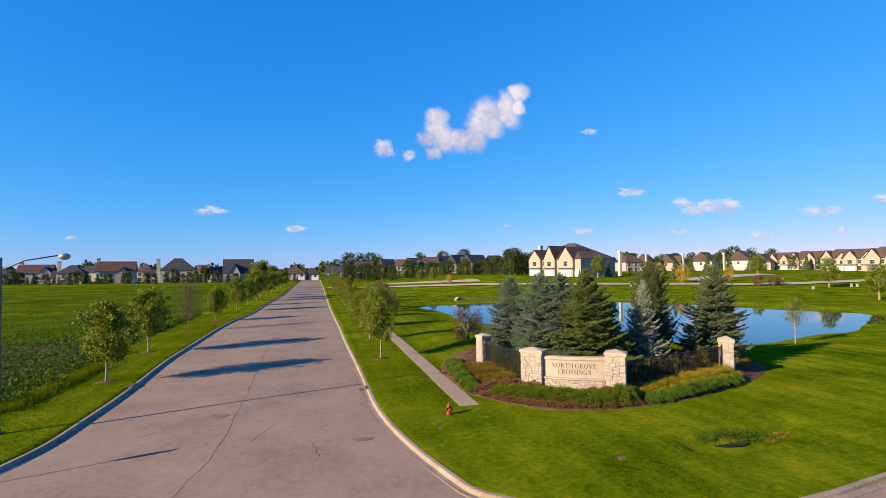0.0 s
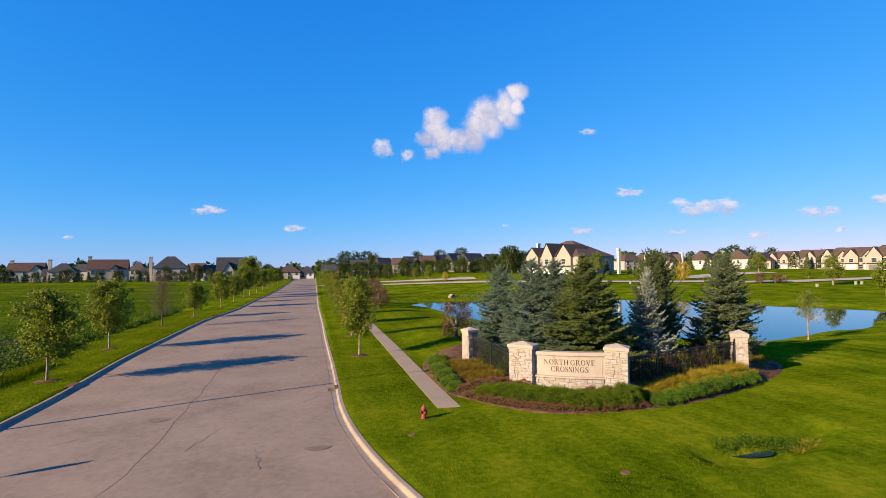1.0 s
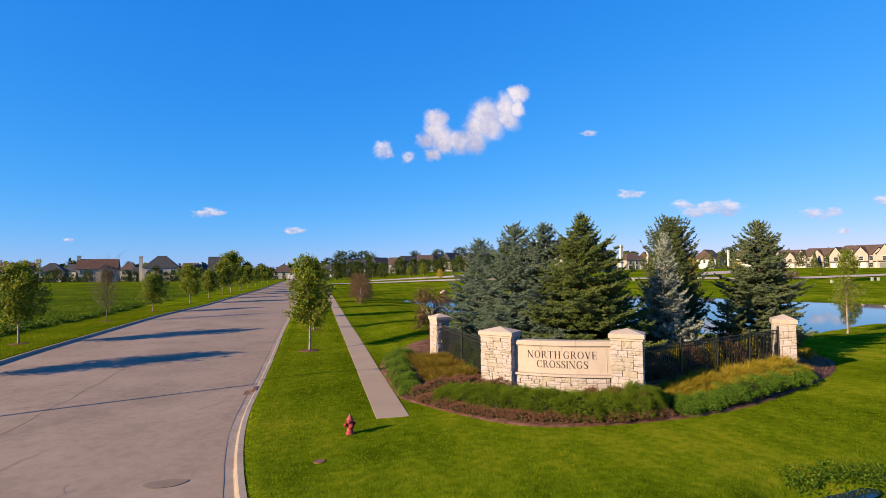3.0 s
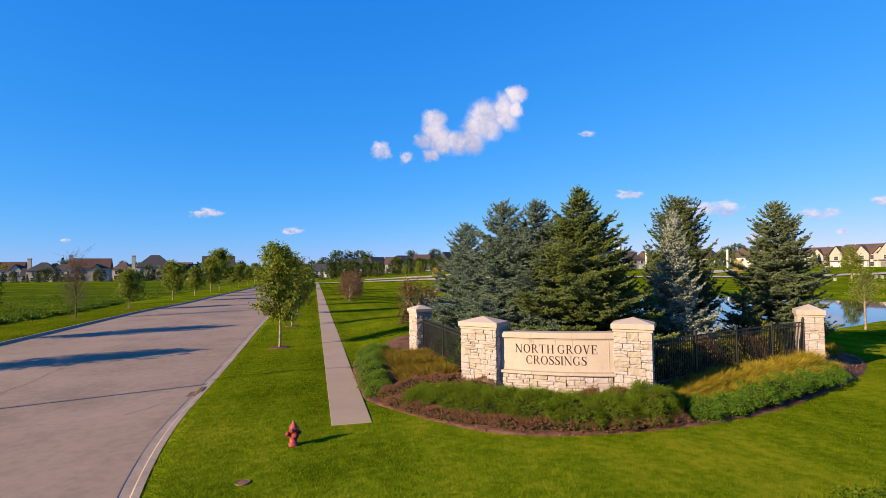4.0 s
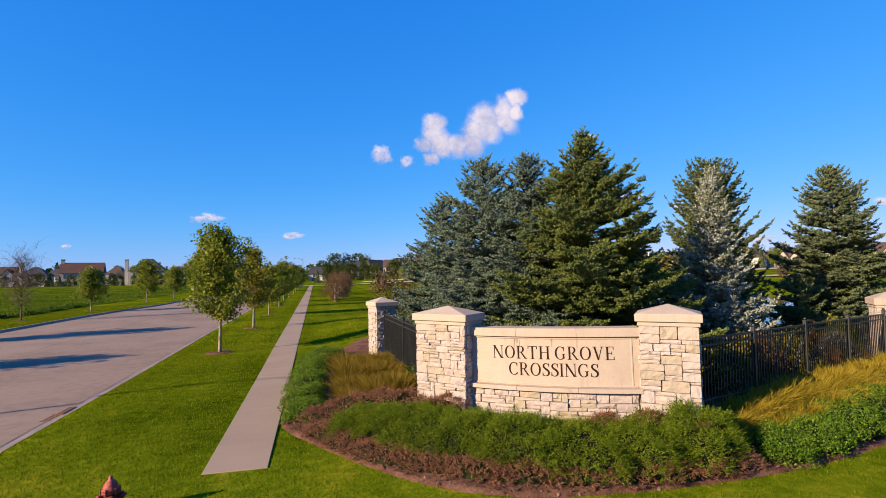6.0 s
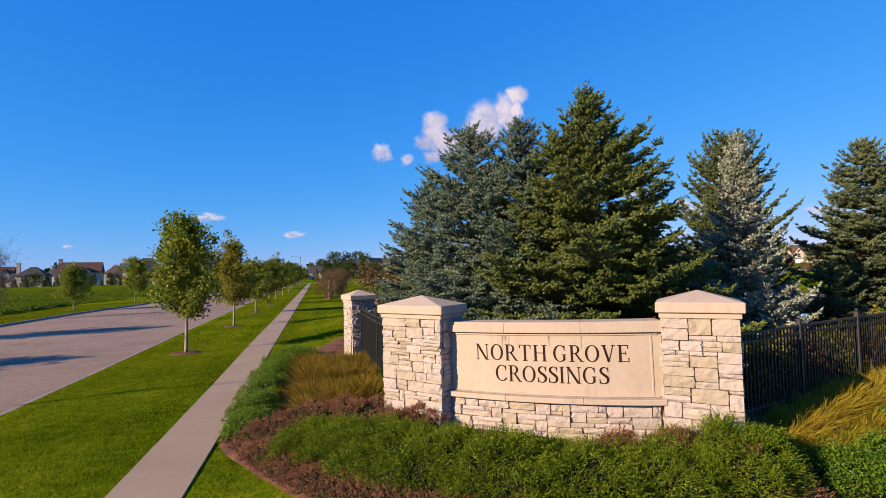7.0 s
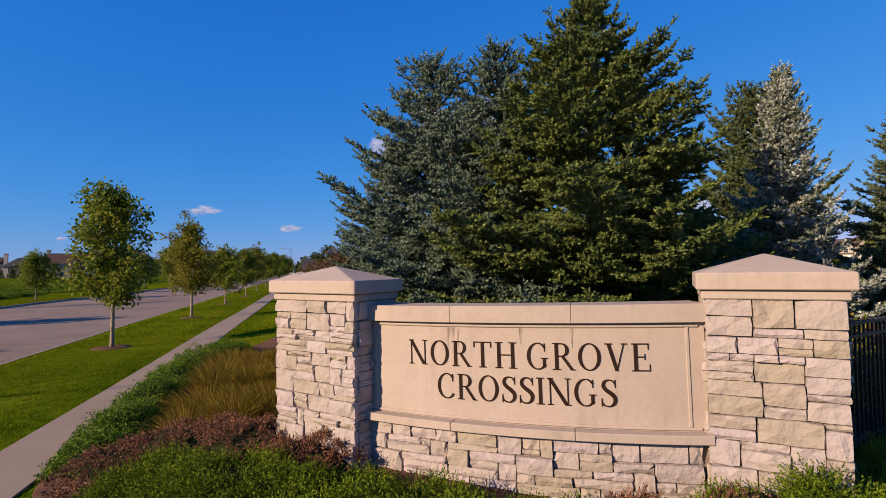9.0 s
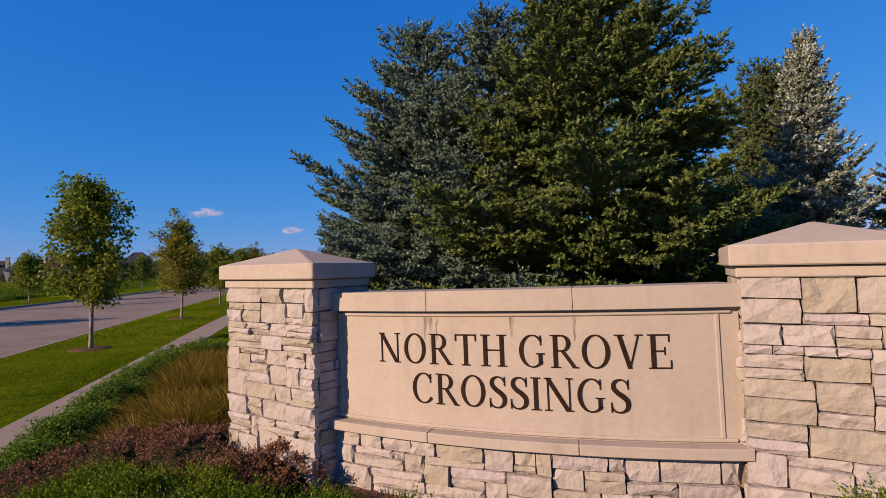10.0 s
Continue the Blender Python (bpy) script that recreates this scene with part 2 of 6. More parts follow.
def mesh_of(name, verts, faces, material, smooth=False):
    """A mesh from vertices and faces (lists of any size, or an array of equal ones)."""
    me = bpy.data.meshes.new(name)
    if isinstance(faces, np.ndarray):
        v = np.asarray(verts, np.float32)
        k = faces.shape[1]
        me.vertices.add(len(v))
        me.vertices.foreach_set("co", v.ravel())
        me.loops.add(faces.size)
        me.loops.foreach_set("vertex_index", faces.astype(np.int32).ravel())
        me.polygons.add(len(faces))
        me.polygons.foreach_set("loop_start", np.arange(0, faces.size, k, dtype=np.int32))
        me.polygons.foreach_set("loop_total", np.full(len(faces), k, np.int32))
        me.update(calc_edges=True)
    else:
        me.from_pydata([tuple(p) for p in verts], [], faces)
    if smooth:
        me.polygons.foreach_set("use_smooth", [True] * len(me.polygons))
    me.materials.append(material)
    return me


def piece(name, me, parent=None, m=None, label=""):
    ob = new(name, me)
    if parent:
        ob.parent = parent
    if m is not None:
        ob.matrix_basis = m
    if label:
        ob["label"] = label
    return ob


class Mesh:
    """Collects boxes, tubes and turned shapes into one mesh."""

    def __init__(self):
        self.v, self.f = [], []

    def add(self, verts, faces, m=None):
        k = len(self.v)
        self.v += [tuple(m @ Vector(p)) if m is not None else tuple(p) for p in verts]
        self.f += [tuple(i + k for i in f) for f in faces]
        return self

    def box(self, x0, y0, z0, x1, y1, z1, m=None):
        v = [(x, y, z) for z in (z0, z1) for y in (y0, y1) for x in (x0, x1)]
        return self.add(v, [(0, 2, 3, 1), (4, 5, 7, 6), (0, 1, 5, 4), (2, 6, 7, 3), (0, 4, 6, 2), (1, 3, 7, 5)], m)

    def turned(self, profile, sides=12, m=None):
        """A shape of revolution about z from (radius, z) pairs, closed at both ends."""
        v = [(r * math.cos(2 * math.pi * i / sides), r * math.sin(2 * math.pi * i / sides), z) for r, z in profile for i in range(sides)]
        f = [(j * sides + i, j * sides + (i + 1) % sides, (j + 1) * sides + (i + 1) % sides, (j + 1) * sides + i) for j in range(len(profile) - 1) for i in range(sides)]
        f += [tuple(range(sides))[::-1], tuple((len(profile) - 1) * sides + i for i in range(sides))]
        return self.add(v, f, m)

    def tube(self, points, radii, sides=6):
        """A tapered tube along points."""
        k = len(self.v)
        pts = [Vector(p) for p in points]
        for i, p in enumerate(pts):
            d = (pts[min(i + 1, len(pts) - 1)] - pts[max(i - 1, 0)]).normalized()
            a = d.orthogonal().normalized()
            b = d.cross(a)
            for s in range(sides):
                w = 2 * math.pi * s / sides
                self.v.append(tuple(p + (a * math.cos(w) + b * math.sin(w)) * radii[i]))
        for i in range(len(pts) - 1):
            for s in range(sides):
                self.f.append((k + i * sides + s, k + i * sides + (s + 1) % sides, k + (i + 1) * sides + (s + 1) % sides, k + (i + 1) * sides + s))
        self.f.append(tuple(k + s for s in range(sides))[::-1])
        self.f.append(tuple(k + (len(pts) - 1) * sides + s for s in range(sides)))
        return self

    def mesh(self, name, material, smooth=False):
        return mesh_of(name, self.v, self.f, material, smooth)


def bevelled(me, width, segments=1):
    bm = bmesh.new()
    bm.from_mesh(me)
    bmesh.ops.bevel(bm, geom=bm.edges[:], offset=width, segments=segments, affect="EDGES")
    bm.to_mesh(me)
    bm.free()
    return me


# ---- the lie of the land ----
BED = np.array([(9.12, 30.3), (9.75, 28.9), (10.9, 27.0), (11.8, 25.9), (12.7, 25.3), (13.6, 25.0), (14.65, 24.85), (15.9, 24.8), (17.1, 24.84), (18.7, 25.0), (20.9, 25.5),
                (23.7, 26.5), (28.0, 28.4), (31.0, 30.4), (32.8, 32.6), (32.6, 35.6), (28, 39.5), (20, 43), (14.5, 43.5), (11.0, 41.5), (9.5, 38.5), (9.06, 35.5), (9.04, 32.5)])
POND = np.array([(84, 61), (79, 56), (63, 49.5), (50, 44.6), (43.5, 44.2), (36, 47), (29.5, 55), (25, 66), (22.6, 76), (21.6, 88), (21, 100), (26, 106), (45, 107), (66, 103),
                 (75, 88), (78, 76), (85, 66)])
DITCH = np.array([(15.4, 18.9), (16.2, 18.3), (18.2, 18.0), (20.0, 18.6), (22.6, 20.1), (22.4, 20.9), (20.2, 20.4), (18.4, 19.9), (16.4, 20.0), (15.5, 19.6)])


def inset(poly, x, y):
    """Signed distance to the polygon's edge, positive inside."""
    x, y = np.broadcast_arrays(np.asarray(x, float), np.asarray(y, float))
    best = np.full(x.shape, 1e9)
    inside = np.zeros(x.shape, bool)
    for (ax, ay), (bx, by) in zip(poly, np.roll(poly, -1, 0)):
        dx, dy = bx - ax, by - ay
        u = np.clip(((x - ax) * dx + (y - ay) * dy) / (dx * dx + dy * dy), 0, 1)
        best = np.minimum(best, np.hypot(x - ax - u * dx, y - ay - u * dy))
        if dy:
            inside ^= ((ay > y) != (by > y)) & (x < dx * (y - ay) / dy + ax)
    return np.where(inside, best, -best)


def land(x, y):
    """Height of the lawn."""
    x, y = np.asarray(x, float), np.asarray(y, float)
    z = 0.5 * ss(0.0, 1.0, inset(BED, x, y) / (3.0 - 1.7 * np.maximum(ss(17, 22, x), ss(31, 34, y))))
    p = inset(POND, x, y)
    z = z - 0.62 * ss(-7, 0, p) - 1.2 * ss(0, 4, p)
    z = z - 0.45 * ss(-0.7, 0.6, inset(DITCH, x, y))
    z = z + 0.4 * ss(9.2, 13.5, x) * ss(37, 43, y) * ss(62, 52, y) * ss(24, 17, x)
    r = 0.242 * x + 0.970 * y
    z = z + 3.4 * ss(108, 205, r) * ss(8, 70, x)
    z = z + 0.05 * np.sin(x * 0.31 + 1) * np.sin(y * 0.23) * ss(6, 12, np.abs(x + 4))
    return z


def at_land(x, y):
    return float(land(x, y))


def kerb_right(y):
    y = np.asarray(y, float)
    return 3.55 + np.clip(31 - y, 0, 17) ** 2 / 90 + 0.36 * np.clip(18 - y, 0, 4) ** 2 - 0.25 * ss(34, 60, y) - 0.35 * ss(60, 100, y)


def kerb_left(y):
    y = np.asarray(y, float)
    d = np.clip(28 - y, 0, 13.9)
    x = -11.2 - (14 - np.sqrt(14 ** 2 - d * d))
    return x - 0.7 * ss(33, 50, y) + 1.75 * ss(72, 98, y) + 1.4 * ss(98, 160, y)


STREET_EDGE = 14.1
ROAD_Z = -0.15
# ---- ground, road, kerbs ----
steps = np.concatenate([np.arange(0, 40, 0.5), np.arange(40, 100, 1.5), np.geomspace(100, 3200, 34)])
rows = np.concatenate([[STREET_EDGE], np.arange(14.4, 48, 0.4), np.arange(48, 120, 1.2), np.geomspace(120, 3500, 50)])
verts, faces = [], []
ncol = 2 * len(steps) + 2
for y in rows:
    xl, xr = float(kerb_left(max(y, 14.15))), float(kerb_right(max(y, 14.15)))
    xs = np.concatenate([xl - steps[::-1], [xl + 0.35, xr - 0.35], xr + steps])
    if y > 330:
        zs = land(xs, np.full(ncol, y))
    else:
        zs = land(xs, np.full(ncol, y))
        zs[len(steps)] = zs[len(steps) + 1] = -0.7
    shift = 0.2 * np.clip(xs - 16, 0, 30) * ss(24, 14, y)
    verts += list(zip(xs, y + shift, zs))
# the street in front lies lower
for y in (STREET_EDGE - 0.35, -3000.0):
    last = verts[:ncol]
    verts += [(v[0], (v[1] - 0.35) if y > 0 else y, -0.7) for v in last]
nr = len(rows)
for j in range(nr - 1):
    for i in range(ncol - 1):
        a = j * ncol + i
        faces.append((a, a + 1, a + ncol + 1, a + ncol))
for i in range(ncol - 1):
    a, b, c = i, nr * ncol + i, (nr + 1) * ncol + i
    faces.append((b, b + 1, a + 1, a))
    faces.append((c, c + 1, b + 1, b))
ground = new("ground", mesh_of("ground", verts, faces, M["grass"], True))
tagged(ground, "mown green lawn with mowing stripes, dipping to the pond", "lawn", kind="structure")

# carriageway in two halves with a dark seam between
road = new("road")
tagged(road, "pale worn concrete road with a dark sealed centre joint", "road", kind="structure")
ys = np.concatenate([np.arange(STREET_EDGE, 60, 1.0), np.arange(60, 335, 5.0)])


def centre(y):
    return (kerb_left(y) + kerb_right(y)) / 2 + 0.05 * np.sin(np.asarray(y) * 1.7) + 0.03 * np.sin(np.asarray(y) * 4.1)


for side in (0, 1):
    v, f = [], []
    for y in ys:
        a = float(kerb_left(y)) + 0.36 if side == 0 else float(centre(y)) + 0.012
        b = float(centre(y)) - 0.012 if side == 0 else float(kerb_right(y)) - 0.36
        for x in np.linspace(a, b, 5):
            v.append((x, y, ROAD_Z + 0.05 * (1 - abs(x + 4) / 8)))
    n = 5
    f = [(j * n + i, j * n + i + 1, (j + 1) * n + i + 1, (j + 1) * n + i) for j in range(len(ys) - 1) for i in range(n - 1)]
    piece("carriageway", mesh_of("carriageway", v, f, M["road"]), road)
v = []
for y in ys:
    c = float(centre(y))
    v += [(c - 0.06, y, ROAD_Z + 0.024), (c + 0.06, y, ROAD_Z + 0.024)]
piece("joint", mesh_of("joint", v, [(2 * j, 2 * j + 1, 2 * j + 3, 2 * j + 2) for j in range(len(ys) - 1)], M["seam"]), road)
piece("junction", mesh_of("junction", [(-400, -300, ROAD_Z - 0.004), (400, -300, ROAD_Z - 0.004), (400, STREET_EDGE + 60, ROAD_Z - 0.3), (400, STREET_EDGE + 2, ROAD_Z - 0.004), (-400, STREET_EDGE + 2, ROAD_Z - 0.004)],
      [(0, 1, 3, 4)], M["road"]), road)


# dark line where the gutter meets the road, an old patch and a few hair cracks
v = []
for y in ys:
    c = float(kerb_right(y)) - 0.47 + 0.012 * math.sin(y * 5.3)
    v += [(c - 0.014, y, ROAD_Z + 0.026), (c + 0.014 + 0.01 * math.sin(y * 2.9), y, ROAD_Z + 0.026)]
piece("gutter_joint", mesh_of("gutter_joint", v, [(2 * j, 2 * j + 1, 2 * j + 3, 2 * j + 2) for j in range(len(ys) - 1)], M["seam"]), road)
for px, py, pw, pd in ((2.3, 24.1, 1.0, 0.5), (-4.6, 29.6, 0.9, 0.7)):
    rim = [(px + pw / 2 * math.cos(a) * (1 + 0.12 * math.sin(3 * a)), py + pd / 2 * math.sin(a), ROAD_Z + 0.05 * (1 - abs(px + 4) / 8) + 0.012) for a in np.linspace(0, 2 * math.pi, 16, endpoint=False)]
    piece("patch", mesh_of("patch", rim, [tuple(range(16))], M["patch"]), road)
crack_rng = random.Random(31)
for cx0, cy0, ang, length in ((-2.6, 25.0, 70, 3.2), (-5.4, 33.0, 15, 2.6), (0.4, 22.5, 100, 2.4), (1.6, 31.0, 60, 2.0), (-7.8, 27.0, 40, 2.4), (-1.0, 41.0, 5, 3.0)):
    v, n = [], 12
    for i in range(n + 1):
        q = length * i / n
        off = crack_rng.uniform(-0.08, 0.08)
        x = cx0 + q * math.cos(radians(ang)) - off * math.sin(radians(ang))
        y = cy0 + q * math.sin(radians(ang)) + off * math.cos(radians(ang))
        w = 0.014 * (1 - i / n) + 0.003
        for e in (-1, 1):
            v.append((x - e * w * math.sin(radians(ang)), y + e * w * math.cos(radians(ang)), ROAD_Z + 0.05 * (1 - abs(x + 4) / 8) + 0.014))
    piece("crack", mesh_of("crack", v, [(2 * i, 2 * i + 1, 2 * i + 3, 2 * i + 2) for i in range(n)], M["seam"]), road)


def kerb_run(points, name):
    """A kerb with its gutter swept along points; the road lies to the left of the way."""
    prof = [(-0.02, -0.4), (-0.02, 0.012), (0.13, 0.012), (0.17, -0.02), (0.19, -0.125), (0.22, -0.145), (0.46, ROAD_Z + 0.02), (0.46, -0.4)]
    p = np.array(points)
    d = np.gradient(p, axis=0)
    d /= np.linalg.norm(d, axis=1)[:, None]
    nrm = np.stack([-d[:, 1], d[:, 0]], 1)
    v = [(p[i, 0] + nrm[i, 0] * o, p[i, 1] + nrm[i, 1] * o, z) for i in range(len(p)) for o, z in prof]
    k = len(prof)
    f = [(j * k + i, (j + 1) * k + i, (j + 1) * k + i + 1, j * k + i + 1) for j in range(len(p) - 1) for i in range(k - 1)]
    ob = new(name, mesh_of(name, v, f, M["kerb"]))
    return tagged(ob, "pale concrete kerb and gutter along the road", "kerb", kind="structure")


yr = np.concatenate([np.linspace(14.16, 24, 60), np.arange(24.5, 60, 1.0), np.arange(60, 335, 5.0)])
right_line = [(60, STREET_EDGE + 0.2 * 30), (46, STREET_EDGE + 6), (30, STREET_EDGE + 2.8), (22, STREET_EDGE + 1.2), (17, STREET_EDGE + 0.25), (15, STREET_EDGE)]
right_line += [(float(kerb_right(y)), float(y)) for y in yr]
kerb_run(right_line, "kerb_east")
yl = np.concatenate([np.arange(330, 60, -5.0), np.arange(60, 28, -1.0), np.linspace(28, 14.15, 40)])
left_line = [(float(kerb_left(y)), float(y)) for y in yl] + [(-30, STREET_EDGE), (-80, STREET_EDGE)]
kerb_run(left_line, "kerb_west")

# pond
ring = [(float(x), float(y), -0.6) for x, y in POND]
c = POND.mean(0)
big = [((x - c[0]) * 1.06 + c[0], (y - c[1]) * 1.06 + c[1], -0.62) for x, y, _ in ring]
pond = new("pond_water", mesh_of("pond_water", big, [tuple(range(len(big)))], water))
tagged(pond, "still blue retention pond mirroring the sky", "pond", kind="structure")
pool = [(17.95 + 0.95 * math.cos(a) * (1 + 0.08 * math.sin(3 * a)), 19.75 + 0.3 * math.sin(a) - 0.05 * math.cos(a), -0.37) for a in np.linspace(0, 2 * math.pi, 28, endpoint=False)]
puddle = new("ditch_water", mesh_of("ditch_water", pool, [tuple(range(28))], water))
tagged(puddle, "small dark pool of still water in the lawn ditch", "puddle", kind="structure")

# far street on the other side of the pond
far_line = np.array([(3.5, 190), (13, 186), (23, 179), (38, 165), (54, 153), (67, 145), (85, 138.5), (108, 130), (120, 124), (138, 121), (167, 122), (200, 122), (330, 120), (480, 120)], float)
fine = []
for a, b in zip(far_line[:-1], far_line[1:]):
    for u in np.linspace(0, 1, 8, endpoint=False):
        fine.append(a + (b - a) * u)
fine = np.array(fine)
d = np.gradient(fine, axis=0)
d /= np.linalg.norm(d, axis=1)[:, None]
nn = np.stack([-d[:, 1], d[:, 0]], 1)
v = []
for o in (-2.7, -0.9, 0.9, 2.7):
    q = fine + nn * o
    v.append([(x, y, float(land(x, y)) + 0.2) for x, y in q])
n = len(fine)
v = [p for r in v for p in r]
f = [(k * n + i, k * n + i + 1, (k + 1) * n + i + 1, (k + 1) * n + i) for k in range(3) for i in range(n - 1)]
far_street = new("far_street", mesh_of("far_street", v, f, M["street"]))
tagged(far_street, "pale concrete side street beyond the pond", "street", kind="structure")

side = [(26, 205), (40, 181), (56, 172)], [(118, 143), (136, 152), (168, 160)]
for a, b, c in side:
    a, b, c = np.array(a, float), np.array(b, float), np.array(c, float)
    q = [a * (1 - u) ** 2 + 2 * b * u * (1 - u) + c * u * u for u in np.linspace(0, 1, 16)]
    v = [(p[0] + o, p[1] + s * 5, at_land(p[0] + o, p[1] + s * 5) + 0.12) for p in q for o, s in ((-1.0, -1), (0, 0), (1.0, 1))]
    f = [(3 * i + j, 3 * i + j + 1, 3 * i + j + 4, 3 * i + j + 3) for i in range(15) for j in range(2)]
    lane = new("side_lane", mesh_of("side_lane", v, f, M["street"]))
    tagged(lane, "short pale concrete lane branching off the far street", "street", kind="structure")

# planting bed: rings that run from its smoothed edge to its middle
def smooth_ring(poly, k=6):
    """Catmull-Rom through the corners of a closed polygon."""
    out = []
    n = len(poly)
    for i in range(n):
        p0, p1, p2, p3 = poly[i - 1], poly[i], poly[(i + 1) % n], poly[(i + 2) % n]
        for u in np.arange(k) / k:
            out.append(0.5 * (2 * p1 + (p2 - p0) * u + (2 * p0 - 5 * p1 + 4 * p2 - p3) * u * u + (3 * p1 - p0 - 3 * p2 + p3) * u ** 3))
    return np.array(out)


edge = smooth_ring(BED)
mid = np.array([19.0, 33.0])
v = []
shares = [1.012, 1.0, 0.985, 0.96, 0.92, 0.87, 0.8, 0.7, 0.55, 0.35, 0.12]
for k, q in enumerate(shares):
    for i, (x, y) in enumerate(mid + (edge - mid) * q):
        z = at_land(x, y)
        v.append((x, y, z - 0.03 if k == 0 else z + 0.045 + 0.012 * math.sin(i * 1.9 + k)))
n = len(edge)
f = [(k * n + i, k * n + (i + 1) % n, (k + 1) * n + (i + 1) % n, (k + 1) * n + i) for k in range(len(shares) - 1) for i in range(n)]
f.append(tuple((len(shares) - 1) * n + i for i in range(n)))
bed = new("planting_bed", mesh_of("planting_bed", v, f, M["mulch"], True))
tagged(bed, "raised planting bed covered in reddish-brown bark mulch", "flower bed", kind="structure")

# sidewalk slabs
walkway = new("sidewalk")
tagged(walkway, "narrow pale concrete sidewalk ending square in the lawn", "sidewalk", kind="structure")
slab = Mesh().box(-0.56, -0.747, -0.16, 0.56, 0.747, 0.0).mesh("slab", M["walk"])
slab = bevelled(slab, 0.006)
for i in range(120):
    y = 28.35 + 1.5 * i
    piece("slab", slab, walkway, pose(8.4, y, at_land(8.4, y) + 0.02 + 0.002 * math.sin(i * 2.3), 0.05 * math.sin(i * 1.7), 0.05 * math.sin(i * 3.1), 0))

# ---- the entrance sign ----
stone_forms = []
for k in range(36):
    r = random.Random(k)
    # a split-faced block: unit size, front towards -y, its outline and face uneven
    around = ((-1, -1), (-0.25, -1), (0.4, -1), (1, -1), (1, 0.1), (1, 1), (0.3, 1), (-0.35, 1), (-1, 1), (-1, -0.1))
    worn = []
    for sx, sz in around:
        corner = abs(sx) == 1 and abs(sz) == 1
        cut = r.uniform(0.0, 0.04) if corner else 0.0
        worn.append((0.5 * sx * (1 - cut - r.uniform(0, 0.016)) + (r.uniform(-0.07, 0.07) if abs(sx) < 1 else 0), 0.5 * sz * (1 - cut * 1.6 - r.uniform(0, 0.06))))
    n = len(worn)
    v = []
    for dep, ins in ((0.5, 0.0), (-0.36, 0.0), (-0.5, 0.03)):
        for x, z in worn:
            q = 1 - ins * r.uniform(0.3, 1.6)
            v.append((x * q, dep + r.uniform(-0.2, 0.2) * (dep < 0), z * (1 - 1.5 * (1 - q))))
    tilt, turn = r.uniform(-0.25, 0.25), r.uniform(-0.25, 0.25)
    v = [(x, y + (tilt * z + turn * x) * (y < 0), z) for x, y, z in v]
    ridge = r.uniform(-0.25, 0.25)
    v += [(ridge - 0.16, -0.55 - r.uniform(-0.1, 0.25), r.uniform(-0.2, 0.2)), (ridge + 0.16, -0.55 - r.uniform(-0.1, 0.25), r.uniform(-0.2, 0.2))]
    c0, c1 = 3 * n, 3 * n + 1
    f = [(n * a + i, n * a + (i + 1) % n, n * a + n + (i + 1) % n, n * a + n + i) for a in (0, 1) for i in range(n)]
    for i in range(n):
        j = (i + 1) % n
        near = c1 if v[2 * n + i][0] + v[2 * n + j][0] > 2 * ridge else c0
        f.append((2 * n + i, 2 * n + j, near))
    for i in range(n):  # the two seams between the halves of the face
        before, here = (2 * n + (i - 1) % n, 2 * n + i), (2 * n + i, 2 * n + (i + 1) % n)
        was = c1 if v[before[0]][0] + v[before[1]][0] > 2 * ridge else c0
        now = c1 if v[here[0]][0] + v[here[1]][0] > 2 * ridge else c0
        if was != now:
            f.append((2 * n + i, now, was))
    f.append(tuple(range(n - 1, -1, -1)))
    stone_forms.append(mesh_of("stone_block", v, f, M["stone"]))


def lay_stones(parent, m, width, z0, z1, seed, deep=0.07, bend=None):
    """Random ashlar of unlike heights, no long courses, over a face centred on x = 0 of m, whose front looks along -y."""
    r = random.Random(seed)
    edges = [z0]
    while edges[-1] < z1 - 0.11:
        edges.append(edges[-1] + r.uniform(0.055, 0.105))
    edges[-1] = z1
    cols = max(4, int(round(width / 0.062)))
    cell = width / cols
    nz = len(edges) - 1
    taken = [[False] * cols for _ in range(nz)]
    for j in range(nz):
        for i in range(cols):
            if taken[j][i]:
                continue
            free = 1
            while i + free < cols and not taken[j][i + free]:
                free += 1
            tall = min(nz - j, r.choice((1, 1, 1, 1, 2, 2, 2, 3)))
            wide = r.choice((3, 4, 4, 5, 5, 6, 7)) if tall > 1 else r.choice((3, 4, 5, 6, 7, 9))
            wide = min(free, wide)
            if free - wide == 1:
                wide = free
            for a in range(tall):
                for b in range(wide):
                    taken[j + a][i + b] = True
            w, hh = wide * cell, edges[j + tall] - edges[j]
            cx, cz = -width / 2 + (i + wide / 2) * cell, (edges[j] + edges[j + tall]) / 2
            out = r.uniform(-0.02, 0.018)
            local = Matrix.Translation((cx, out, cz)) if bend is None else bend(cx, cz, out)
            local = local @ pose(0, 0, 0, r.uniform(-1, 1), r.uniform(-1.0, 1.0), r.uniform(-1, 1))
            piece("stone", r.choice(stone_forms), parent, m @ local @ Matrix.Diagonal((w - 0.003, deep, hh - 0.001, 1)))


